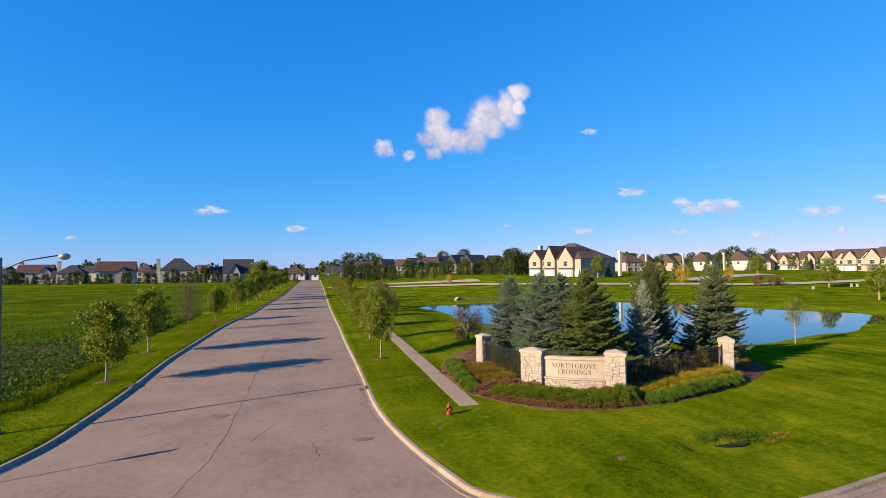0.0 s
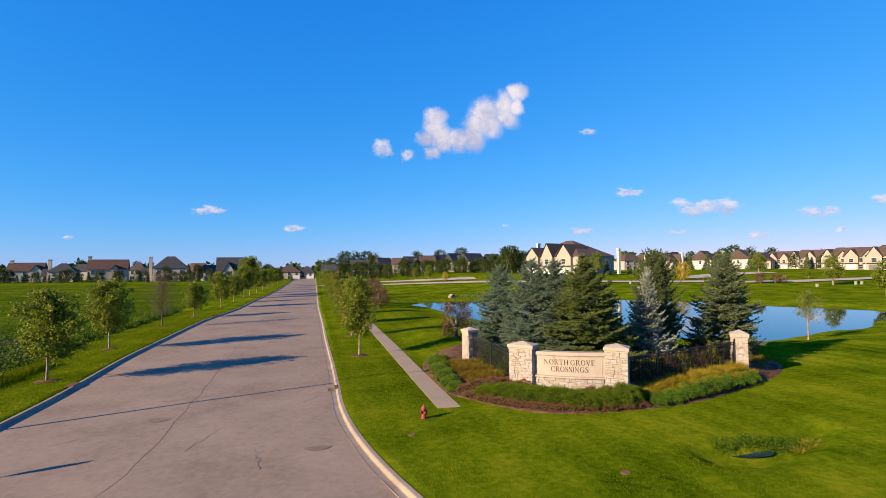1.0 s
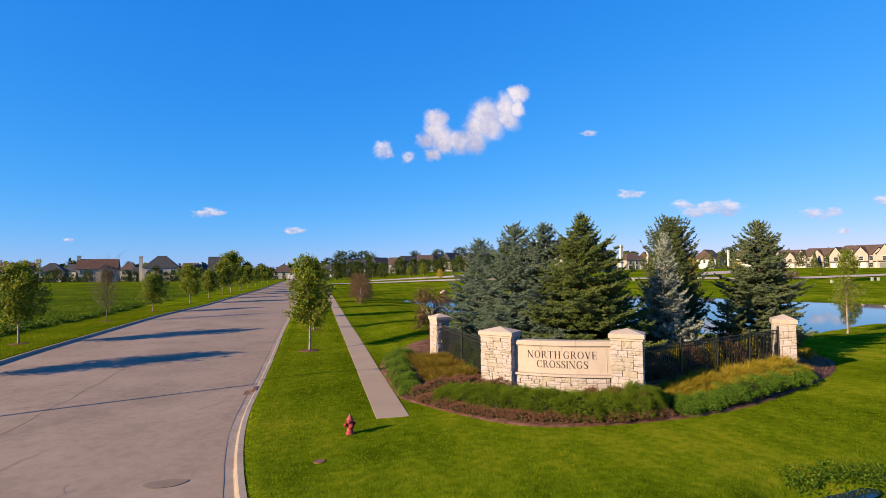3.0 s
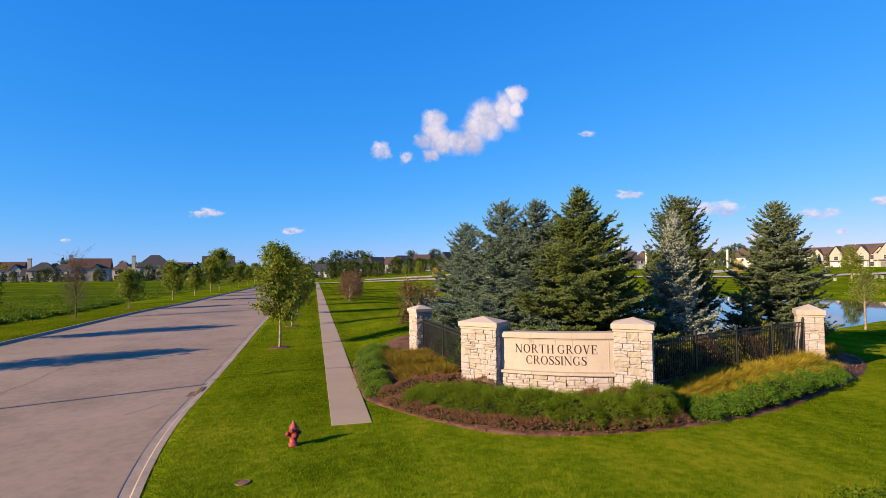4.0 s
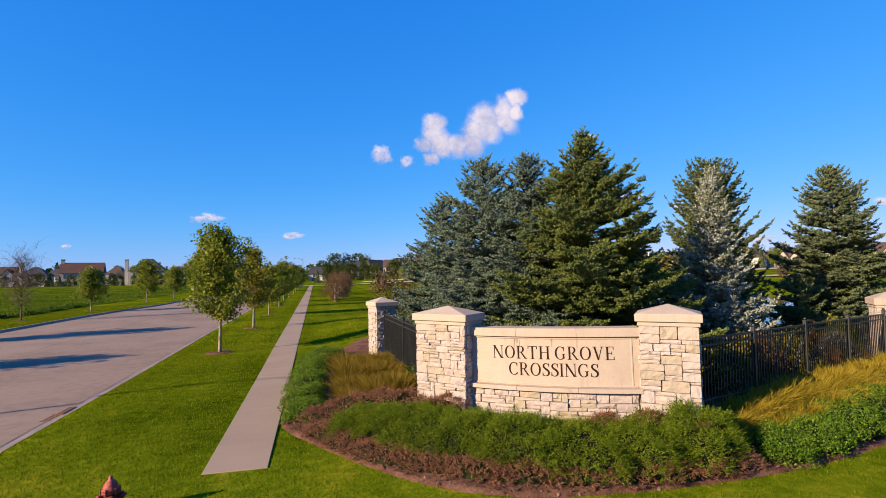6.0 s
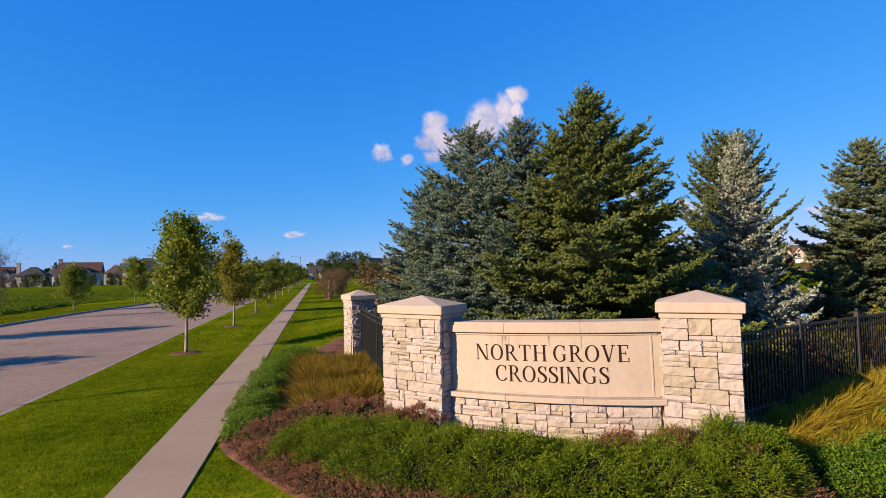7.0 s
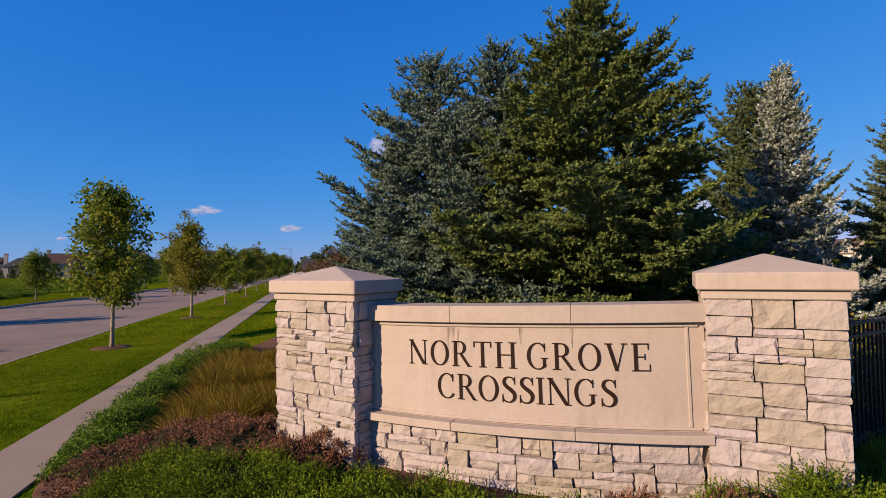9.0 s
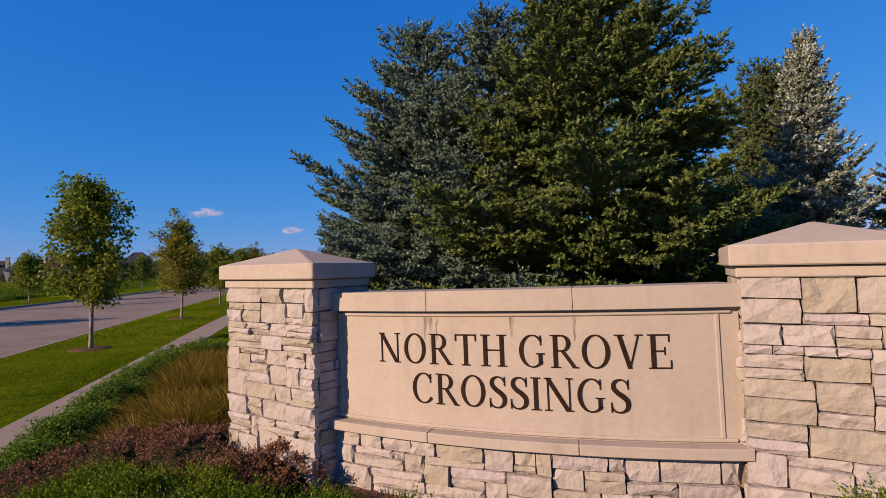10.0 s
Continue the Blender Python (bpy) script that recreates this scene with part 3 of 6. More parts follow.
def pillar(x, y, deg, width, depth, z0, z_eave, z_top, seed, label):
    """A square stone pillar with a cast cap that rises to a point."""
    top = new("stone_pillar")
    top.matrix_basis = pose(x, y, 0, 0, 0, deg)
    w, d = width / 2 - 0.1, depth / 2 - 0.1
    piece("core", Mesh().box(-w + 0.03, -d + 0.03, z0 - 0.5, w - 0.03, d - 0.03, z_eave - 0.02).mesh("core", M["mortar"]), top)
    lay_stones(top, pose(0, -d, 0), 2 * w + 0.06, z0 - 0.4, z_eave - 0.085, seed)
    lay_stones(top, pose(0, d, 0, 0, 0, 180), 2 * w + 0.06, z0 - 0.4, z_eave - 0.085, seed + 1)
    lay_stones(top, pose(w, 0, 0, 0, 0, 90), 2 * d - 0.06, z0 - 0.4, z_eave - 0.085, seed + 2)
    lay_stones(top, pose(-w, 0, 0, 0, 0, -90), 2 * d - 0.06, z0 - 0.4, z_eave - 0.085, seed + 3)
    a, b = width / 2, depth / 2
    neck = bevelled(Mesh().box(-a + 0.045, -b + 0.045, z_eave - 0.085, a - 0.045, b - 0.045, z_eave - 0.004).mesh("cap_neck", M["cast"]), 0.008)
    piece("cap_neck", neck, top, None, "smooth cast-stone neck moulding")
    e = (z_top - z_eave) * 0.46
    v = [(sx * a, sy * b, z) for z in (z_eave, z_eave + e) for sx, sy in ((-1, -1), (1, -1), (1, 1), (-1, 1))] + [(0, 0, z_top)]
    f = [(3, 2, 1, 0)] + [(i, (i + 1) % 4, 4 + (i + 1) % 4, 4 + i) for i in range(4)] + [(4 + i, 4 + (i + 1) % 4, 8) for i in range(4)]
    cap = bevelled(mesh_of("cap", v, f, M["cast"]), 0.01)
    piece("cap", cap, top, None, "smooth tan cast-stone cap rising to a low point")
    return tagged(top, label, "stone pillar", "pillars of the entrance sign")


PL, PR, EL, ER = (12.79, 28.98, -47.2), (16.68, 26.44, -38.5), (12.21, 36.55, 17.0), (26.95, 29.5, -40.0)
pillar(*PL, 1.44, 0.88, 0.45, 2.45, 2.77, 11, "cream ashlar stone pillar with a pointed cast cap beside the sign panel")
pillar(*PR, 1.21, 0.92, 0.45, 2.50, 2.83, 31, "cream ashlar stone pillar with a pointed cast cap beside the sign panel")
pillar(*EL, 0.90, 0.90, 0.45, 2.35, 2.67, 51, "slimmer cream stone pillar ending the black iron fence")
pillar(*ER, 1.00, 0.92, 0.45, 2.33, 2.75, 71, "slimmer cream stone pillar ending the black iron fence")

# the curved panel between the two large pillars
A, B = Vector((13.23, 28.42)), Vector((15.98, 26.58))
CH = (B - A).length
SAG = 0.17
RAD = (CH * CH / 4 + SAG * SAG) / (2 * SAG)
sign = new("entrance_sign")
sign.matrix_basis = pose((A.x + B.x) / 2, (A.y + B.y) / 2, 0, 0, -1.0, math.degrees(math.atan2(B.y - A.y, B.x - A.x)))
tagged(sign, "curved tan cast-stone entrance sign with dark serif letters", "entrance sign")


def arc(x, out=0.0):
    """Point of the panel's curved front at x along its chord; out is the distance in front of it."""
    w = math.asin(max(-1, min(1, x / RAD)))
    return (RAD + out) * math.sin(w), -((RAD + out) * math.cos(w) - (RAD - SAG)), math.degrees(w)


def curved_slab(name, z0, z1, front, back, x0, x1, material, parent, label="", bev=0.008, cuts=14):
    v, f = [], []
    for i in range(cuts + 1):
        x = x0 + (x1 - x0) * i / cuts
        fx, fy, _ = arc(x, front)
        kx, ky, _ = arc(x, -back)
        v += [(fx, fy, z0), (fx, fy, z1), (kx, ky, z1), (kx, ky, z0)]
    for i in range(cuts):
        a = 4 * i
        f += [(a + k, a + (k + 1) % 4, a + 4 + (k + 1) % 4, a + 4 + k) for k in range(4)]
    f += [(0, 3, 2, 1), (4 * cuts, 4 * cuts + 1, 4 * cuts + 2, 4 * cuts + 3)]
    f = [q[::-1] for q in f]
    me = mesh_of(name, v, f, material)
    if bev:
        bm = bmesh.new()
        bm.from_mesh(me)
        sharp = [e for e in bm.edges if len(e.link_faces) == 2 and e.calc_face_angle(0) > 0.5]
        bmesh.ops.bevel(bm, geom=sharp, offset=bev, segments=1, affect="EDGES")
        bm.to_mesh(me)
        bm.free()
    return piece(name, me, parent, None, label)


H2 = CH / 2 + 0.14
curved_slab("panel", 1.13, 2.17, 0.0, 0.3, -H2, H2, M["cast"], sign, "smooth tan cast-stone panel")
for x0, x1 in ((-H2, -H2 * 0.36), (-H2 * 0.36, H2 * 0.33), (H2 * 0.33, H2)):
    curved_slab("coping", 2.165, 2.34, 0.07, 0.36, x0 + 0.0015, x1 - 0.0015, M["cast"], sign, "", 0.004, 6)
    curved_slab("sill", 1.055, 1.14, 0.13, 0.28, x0 + 0.0015, x1 - 0.0015, M["cast"], sign, "projecting cast-stone sill", 0.006, 6)
curved_slab("border", 2.115, 2.145, 0.018, 0.02, -H2 + 0.06, H2 - 0.06, M["cast"], sign)
for sx in (-1, 1):
    curved_slab("border", 1.18, 2.115, 0.010, 0.02, sx * (H2 - 0.16) - 0.016, sx * (H2 - 0.16) + 0.016, M["cast"], sign, "", 0.005, 2)
curved_slab("border", 1.15, 1.18, 0.018, 0.02, -H2 + 0.06, H2 - 0.06, M["cast"], sign)
curved_slab("footing", 0.0, 1.06, -0.01, 0.26, -H2, H2, M["mortar"], sign, "", 0)


def on_arc(x, z, out):
    px, py, w = arc(x, out)
    return pose(px, py, z, 0, 0, w)


lay_stones(sign, Matrix.Identity(4), CH + 0.14, 0.1, 1.05, 91, 0.07, on_arc)


# serif capitals: strokes of changing breadth on a unit em (height 1)
def bow(cx, cy, rx, ry, a0, a1, thick, thin, n=16):
    """An arc whose stroke is broad at its sides and fine above and below."""
    out = []
    for i in range(n + 1):
        a = radians(a0 + (a1 - a0) * i / n)
        w = thin + (thick - thin) * abs(math.cos(a)) ** 1.5
        out.append((cx + rx * math.cos(a), cy + ry * math.sin(a), math.cos(a), math.sin(a), w))
    return out


def glyph(ch):
    """Quads in the plane of the letter, and its advance."""
    T, N, S = 0.125, 0.042, 0.036
    q = []

    def bar(x0, y0, x1, y1):
        q.append([(x0, y0), (x1, y0), (x1, y1), (x0, y1)])

    def stem(x, y0=0.0, y1=1.0, w=T, foot=True, head=True, reach=0.085):
        bar(x - w / 2, y0, x + w / 2, y1)
        if foot:
            bar(x - w / 2 - reach, y0, x + w / 2 + reach, y0 + S)
        if head:
            bar(x - w / 2 - reach, y1 - S, x + w / 2 + reach, y1)

    def slant(x0, y0, x1, y1, w):
        q.append([(x0 - w / 2, y0), (x0 + w / 2, y0), (x1 + w / 2, y1), (x1 - w / 2, y1)])

    def ribbon(pts):
        for (x0, y0, nx0, ny0, w0), (x1, y1, nx1, ny1, w1) in zip(pts[:-1], pts[1:]):
            q.append([(x0 - nx0 * w0 / 2, y0 - ny0 * w0 / 2), (x0 + nx0 * w0 / 2, y0 + ny0 * w0 / 2), (x1 + nx1 * w1 / 2, y1 + ny1 * w1 / 2), (x1 - nx1 * w1 / 2, y1 - ny1 * w1 / 2)])

    wide = 0.8
    if ch == "N":
        stem(0.13, w=N)
        stem(0.77, w=N)
        slant(0.73, 0.0, 0.12, 1.0, T * 1.15)
        wide = 0.9
    elif ch == "O":
        ribbon(bow(0.42, 0.5, 0.34, 0.485, 0, 360, T, N, 32))
        wide = 0.84
    elif ch == "R":
        stem(0.17)
        ribbon([(0.2, 0.975, 0, 1, N), (0.36, 0.975, 0, 1, N)] + bow(0.36, 0.745, 0.2, 0.23, 90, -90, T, N) + [(0.2, 0.515, 0, -1, N)])
        slant(0.74, 0.0, 0.38, 0.52, T)
        bar(0.66, 0.0, 0.84, S)
        wide = 0.82
    elif ch == "T":
        stem(0.38, head=False)
        bar(0.02, 1 - N, 0.74, 1.0)
        bar(0.02, 0.78, 0.06, 1.0)
        bar(0.70, 0.78, 0.74, 1.0)
        wide = 0.76
    elif ch == "H":
        stem(0.17)
        stem(0.71)
        bar(0.17, 0.49, 0.71, 0.49 + N)
        wide = 0.88
    elif ch in "GC":
        ribbon(bow(0.43, 0.5, 0.35, 0.485, 42, 322, T, N, 30))
        bar(0.665, 0.68, 0.70, 0.98)
        if ch == "G":
            stem(0.665, 0.09, 0.44, w=0.11, foot=False, reach=0.075)
        wide = 0.84 if ch == "G" else 0.78
    elif ch == "V":
        slant(0.42, 0.0, 0.14, 1.0, T)
        slant(0.42, 0.0, 0.68, 1.0, N)
        bar(0.0, 1 - S, 0.28, 1.0)
        bar(0.58, 1 - S, 0.80, 1.0)
        wide = 0.8
    elif ch == "E":
        stem(0.17)
        bar(0.17, 0.0, 0.66, N)
        bar(0.17, 1 - N, 0.62, 1.0)
        bar(0.17, 0.49, 0.5, 0.49 + N)
        bar(0.63, 0.0, 0.665, 0.25)
        bar(0.59, 0.78, 0.625, 1.0)
        bar(0.47, 0.4, 0.5, 0.63)
        wide = 0.72
    elif ch == "S":
        spine = [(0.555, 0.80, 0.04), (0.47, 0.935, 0.05), (0.32, 0.975, 0.05), (0.175, 0.90, 0.10), (0.145, 0.745, 0.13), (0.25, 0.60, 0.14), (0.42, 0.475, 0.15), (0.535, 0.33, 0.14), (0.515, 0.14, 0.115), (0.38, 0.03, 0.055), (0.23, 0.03, 0.05), (0.125, 0.095, 0.05), (0.075, 0.21, 0.04)]
        curve = []
        for i in range(len(spine) - 1):
            p = [np.array(spine[min(max(i + d, 0), len(spine) - 1)]) for d in (-1, 0, 1, 2)]
            for w in (0.0, 0.25, 0.5, 0.75):
                curve.append(0.5 * (2 * p[1] + (p[2] - p[0]) * w + (2 * p[0] - 5 * p[1] + 4 * p[2] - p[3]) * w * w + (3 * p[1] - p[0] - 3 * p[2] + p[3]) * w ** 3))
        curve = np.array(curve + [np.array(spine[-1])])
        way = np.gradient(curve[:, :2], axis=0)
        way /= np.linalg.norm(way, axis=1)[:, None]
        ribbon([(c[0], c[1], -d[1], d[0], c[2]) for c, d in zip(curve, way)])
        bar(0.535, 0.70, 0.57, 0.985)
        bar(0.06, 0.015, 0.095, 0.31)
        wide = 0.62
    elif ch == "I":
        stem(0.18)
        wide = 0.36
    elif ch == " ":
        wide = 0.22
    return q, wide


def letter_mesh(ch, size, deep):
    m = Mesh()
    for quad in glyph(ch)[0]:
        area = sum(a[0] * b[1] - b[0] * a[1] for a, b in zip(quad, quad[1:] + quad[:1]))
        if area < 0:
            quad = quad[::-1]
        v = [(x * size, y, z * size) for y in (-deep, 0) for x, z in quad]
        m.add(v, [(0, 1, 2, 3), (7, 6, 5, 4), (0, 4, 5, 1), (1, 5, 6, 2), (2, 6, 7, 3), (3, 7, 4, 0)])
    return m.mesh("letter", M["letter"])


def words(text, x0, x1, z, size):
    """The words spread along the curved panel from x0 to x1 with their feet at z."""
    total = sum(glyph(c)[1] for c in text)
    k = (x1 - x0) / total
    x = x0
    for c in text:
        w = glyph(c)[1] * k
        if c != " ":
            px, py, ang = arc(x + w / 2, 0.002)
            me = letter_mesh(c, size, 0.005)
            ob = piece("letter", me, sign, pose(px, py, z, 0, 0, ang) @ pose(-glyph(c)[1] * size / 2, 0, 0), "dark bronze serif capital letter " + c)
        x += w


# rain stains running down from the joints of the coping
stain = bpy.data.materials.new("rain_stain")
stain.use_nodes = True
sn = stain.node_tree
sn.nodes["Principled BSDF"].inputs["Base Color"].default_value = (0.07, 0.05, 0.038, 1)
sn.nodes["Principled BSDF"].inputs["Roughness"].default_value = 0.95
st_tex, st_map, st_pos, st_range = sn.nodes.new("ShaderNodeTexNoise"), sn.nodes.new("ShaderNodeVectorMath"), sn.nodes.new("ShaderNodeNewGeometry"), sn.nodes.new("ShaderNodeMapRange")
st_map.operation = "MULTIPLY"
st_map.inputs[1].default_value = (40.0, 40.0, 5.0)
st_tex.inputs["Scale"].default_value, st_tex.inputs["Detail"].default_value = 1.0, 4
st_range.inputs["From Min"].default_value, st_range.inputs["From Max"].default_value, st_range.inputs["To Max"].default_value = 0.42, 0.72, 0.55
sn.links.new(st_pos.outputs["Position"], st_map.inputs[0])
sn.links.new(st_map.outputs[0], st_tex.inputs["Vector"])
sn.links.new(st_tex.outputs[0], st_range.inputs["Value"])
sn.links.new(st_range.outputs[0], sn.nodes["Principled BSDF"].inputs["Alpha"])
for sx, wid, drop in ((-H2 * 0.36, 0.05, 0.42), (-H2 * 0.36 + 0.06, 0.03, 0.22), (-H2 * 0.36 - 0.05, 0.03, 0.3), (H2 * 0.05, 0.05, 0.16), (H2 * 0.33, 0.03, 0.2)):
    v = []
    for i in range(6):
        zq = 2.108 - drop * i / 5
        wq = wid * (1 - 0.8 * i / 5) / 2
        for e in (-1, 1):
            px, py, _ = arc(sx + e * wq + 0.004 * math.sin(i * 2.0), 0.0012)
            v.append((px, py, zq))
    piece("stain", mesh_of("stain", v, [(2 * i, 2 * i + 1, 2 * i + 3, 2 * i + 2) for i in range(5)], stain), sign, None, "dark rain stain")

words("NORTH GROVE", -1.20, 1.33, 1.70, 0.265)
words("CROSSINGS", -0.85, 1.0, 1.355, 0.265)


# ---- iron fence ----
def fence(a, b, n_posts, z_top, height, label):
    """A straight run of picket fence from a to b."""
    a, b = Vector(a), Vector(b)
    run = (b - a).length
    top = new("iron_fence")
    top.matrix_basis = pose(a.x, a.y, 0, 0, 0, math.degrees(math.atan2(b.y - a.y, b.x - a.x)))
    for z in (z_top - 0.03, z_top - 0.17, z_top - height + 0.12):
        piece("rail", Mesh().box(0, -0.018, z - 0.018, run, 0.018, z + 0.018).mesh("rail", M["iron"]), top)
    post = Mesh().box(-0.035, -0.035, z_top - height - 0.25, 0.035, 0.035, z_top + 0.07).box(-0.045, -0.045, z_top + 0.07, 0.045, 0.045, z_top + 0.095).turned([(0.01, z_top + 0.09), (0.035, z_top + 0.12), (0.03, z_top + 0.15), (0.005, z_top + 0.165)], 8).mesh("post", M["iron"])
    for i in range(n_posts):
        piece("post", post, top, pose(run * i / (n_posts - 1), 0, 0))
    picket = Mesh().box(-0.011, -0.011, z_top - height, 0.011, 0.011, z_top).mesh("picket", M["iron"])
    n = int(run / 0.115)
    for i in range(1, n):
        piece("picket", picket, top, pose(run * i / n, 0, 0))
    return tagged(top, label, "iron fence", "fences of the entrance sign")


fence((12.55, 29.75), (12.25, 36.0), 3, 2.10, 1.42, "black iron picket fence between two stone pillars")
fence((17.25, 26.55), (26.45, 29.35), 5, 2.08, 1.42, "long black iron picket fence between two stone pillars")
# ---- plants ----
# near-black colour that puts the shade between the twigs into the shrubs' hearts
M["heart"] = surface("heart_shade", [(0.010, 0.012, 0.005), (0.026, 0.028, 0.011)], 0.95, (0.3, 0.05), 0.5, 0.05, spec=0.03)


def unit(v):
    return v / np.maximum(np.linalg.norm(v, axis=-1, keepdims=True), 1e-9)


def tufts(start, end, n, thick, rng, lean=0.9):
    """Broad needle bundles set spirally round each twig, so that it reads as a full round brush."""
    k = len(start)
    span = end - start
    length = np.linalg.norm(span, axis=1, keepdims=True)
    axis = span / np.maximum(length, 1e-6)
    a = unit(np.cross(axis, rng.normal(size=(k, 3))))
    b = np.cross(axis, a)
    v = []
    for i in range(n):
        u = (i + rng.random((k, 1)) * 0.8) / n
        w = i * 2.4 + rng.normal(size=(k, 1)) * 0.5
        rad = a * np.cos(w) + b * np.sin(w)
        side = unit(np.cross(axis, rad) + axis * rng.normal(size=(k, 1)) * 0.4)
        d = unit(rad + axis * lean * (0.7 + 0.9 * u))
        p = start + span * u * 0.92
        reach = thick * rng.uniform(0.8, 1.35, (k, 1)) * (1.15 - 0.35 * u)
        v.append(np.stack([p - side * thick * 0.34, p + side * thick * 0.34, p + d * reach], 1))
    v = np.concatenate(v, 1).reshape(-1, 3)
    return v, np.arange(len(v)).reshape(-1, 3)


def leaves(points, size, rng, up=0.3):
    """Folded leaf shapes of four corners at points, turned every way."""
    k = len(points)
    d = unit(rng.normal(size=(k, 3)) + np.array([0, 0, -0.25]))
    nrm = unit(rng.normal(size=(k, 3)) + np.array([0, 0, up * 3]))
    s = unit(np.cross(d, nrm))
    ln = size * (0.7 + 0.6 * rng.random((k, 1)))
    v = np.stack([points, points + d * ln * 0.5 + s * ln * 0.32, points + d * ln, points + d * ln * 0.5 - s * ln * 0.32], 1).reshape(-1, 3)
    return v, np.arange(len(v)).reshape(-1, 4)


def spruce(x, y, h, radius, material, seed, label, full=1.0, shape=1.35, up=0.0, wall=None, fine=1.0, thick=0.052, per=8):
    """A spruce: a trunk, tiers of boughs, each a flat fan of side branches with short needle-clad twigs."""
    rng = np.random.default_rng(seed)
    tree = new("spruce_tree")
    tree.matrix_basis = pose(x, y, at_land(x, y))
    wood = Mesh().tube([(0, 0, -0.2), (0.02, 0, h * 0.4), (0, 0.02, h * 0.75), (0, 0, h)], [0.14, 0.09, 0.045, 0.008], 8)
    starts, ends = [], []
    z = 0.2
    while z < h - 0.1:
        u = z / h
        r = radius * (1 - u ** shape) * (0.78 + 0.22 * min(1, u * 5)) + 0.07
        n = max(4, int((5.0 + 6.5 * (1 - u)) * full))
        tier = rng.uniform(0.86, 1.08)
        a0 = rng.random() * 6.28
        for i in range(n):
            a = a0 + 6.283 * i / n + rng.normal() * 0.2
            ln = r * tier * rng.uniform(0.72, 1.12)
            zz = z + rng.normal() * 0.07
            out = np.array([math.cos(a), math.sin(a), 0.0])
            if wall and z < 2.6 and out[0] * wall[0] + out[1] * wall[1] > 0.2:  # kept clear of the masonry and fence
                ln = min(ln, wall[2] / (out[0] * wall[0] + out[1] * wall[1]))
            rise = 0.95 * u ** 2.2 + up + rng.normal() * 0.06
            s = np.linspace(0, 1, 6)[:, None]
            bend = np.array([[0, 0, 1.0]]) * (rise * ln * s * (0.55 + 0.45 * s) - 0.5 * ln * (1 - u) * s * (1 - s) * 0.8 + 0.10 * ln * (1 - u) * s ** 3)
            pts = np.array([0, 0, zz]) + out * ln * s + bend
            wood.tube(pts, [0.022, 0.019, 0.016, 0.012, 0.008, 0.004], 4)
            side = np.array([-out[1], out[0], 0.0])
            tip = unit(pts[5] - pts[4])
            m = max(3, int(ln * 0.8 / (0.125 / fine)))
            for j in range(m):
                q = 0.22 + 0.76 * (j + rng.random() * 0.7) / m
                k = min(4, int(q * 5))
                p = pts[k] + (pts[k + 1] - pts[k]) * (q * 5 - k)
                reach = min(0.78, 0.5 * ln * (1.06 - q) + 0.13) * rng.uniform(0.7, 1.15)
                for sg in (-1, 1):
                    if rng.random() < 0.07:
                        continue
                    d = unit(tip * rng.uniform(0.55, 0.95) + side * sg * rng.uniform(0.65, 1.0) + np.array([0, 0, rng.normal() * 0.16 + 0.03]))
                    sag = np.array([0, 0, -0.12 * reach])
                    c = max(1, int(reach / (0.105 / fine)))
                    across = unit(np.cross(d, np.array([0, 0, 1.0])))
                    last = p
                    for w in range(c):
                        f0 = (w + 1) / c
                        e = p + d * reach * f0 + sag * f0 * f0
                        starts.append(last)
                        ends.append(e)
                        for sd in (-1, 1):
                            g = d * rng.uniform(0.6, 1.0) + across * sd * rng.uniform(0.5, 0.95) + np.array([0, 0, rng.normal() * 0.22 + 0.12])
                            g *= rng.uniform(0.10, 0.19) * (1.1 - 0.35 * f0) / math.sqrt(g @ g)
                            starts.append(last)
                            ends.append(last + g)
                        last = e
            starts.append(pts[4])
            ends.append(pts[5])
            for sd in (-0.6, 0.0, 0.6):
                g = unit(tip + side * sd + np.array([0, 0, 0.25 + rng.normal() * 0.15]))
                starts.append(pts[5])
                ends.append(pts[5] + g * rng.uniform(0.1, 0.2))
        z += rng.uniform(0.25, 0.35) * (1.0 if u < 0.7 else 0.72)
    for zz in np.linspace(h * 0.9, h, 4):  # the leader and its crown of short shoots
        starts.append(np.array([0, 0, zz - 0.12]))
        ends.append(np.array([0, 0, zz + 0.12]))
        for i in range(5):
            a = i * 1.256 + zz * 3
            starts.append(np.array([0, 0, zz]))
            ends.append(np.array([0.15 * math.cos(a), 0.15 * math.sin(a), zz + 0.16]))
    piece("trunk", wood.mesh("trunk", M["spruce_bark"], True), tree)
    v, f = tufts(np.array(starts), np.array(ends), per, thick, rng)
    piece("crown", mesh_of("crown", v, f, material), tree)
    return tagged(tree, label, "spruce tree", "spruces behind the sign")


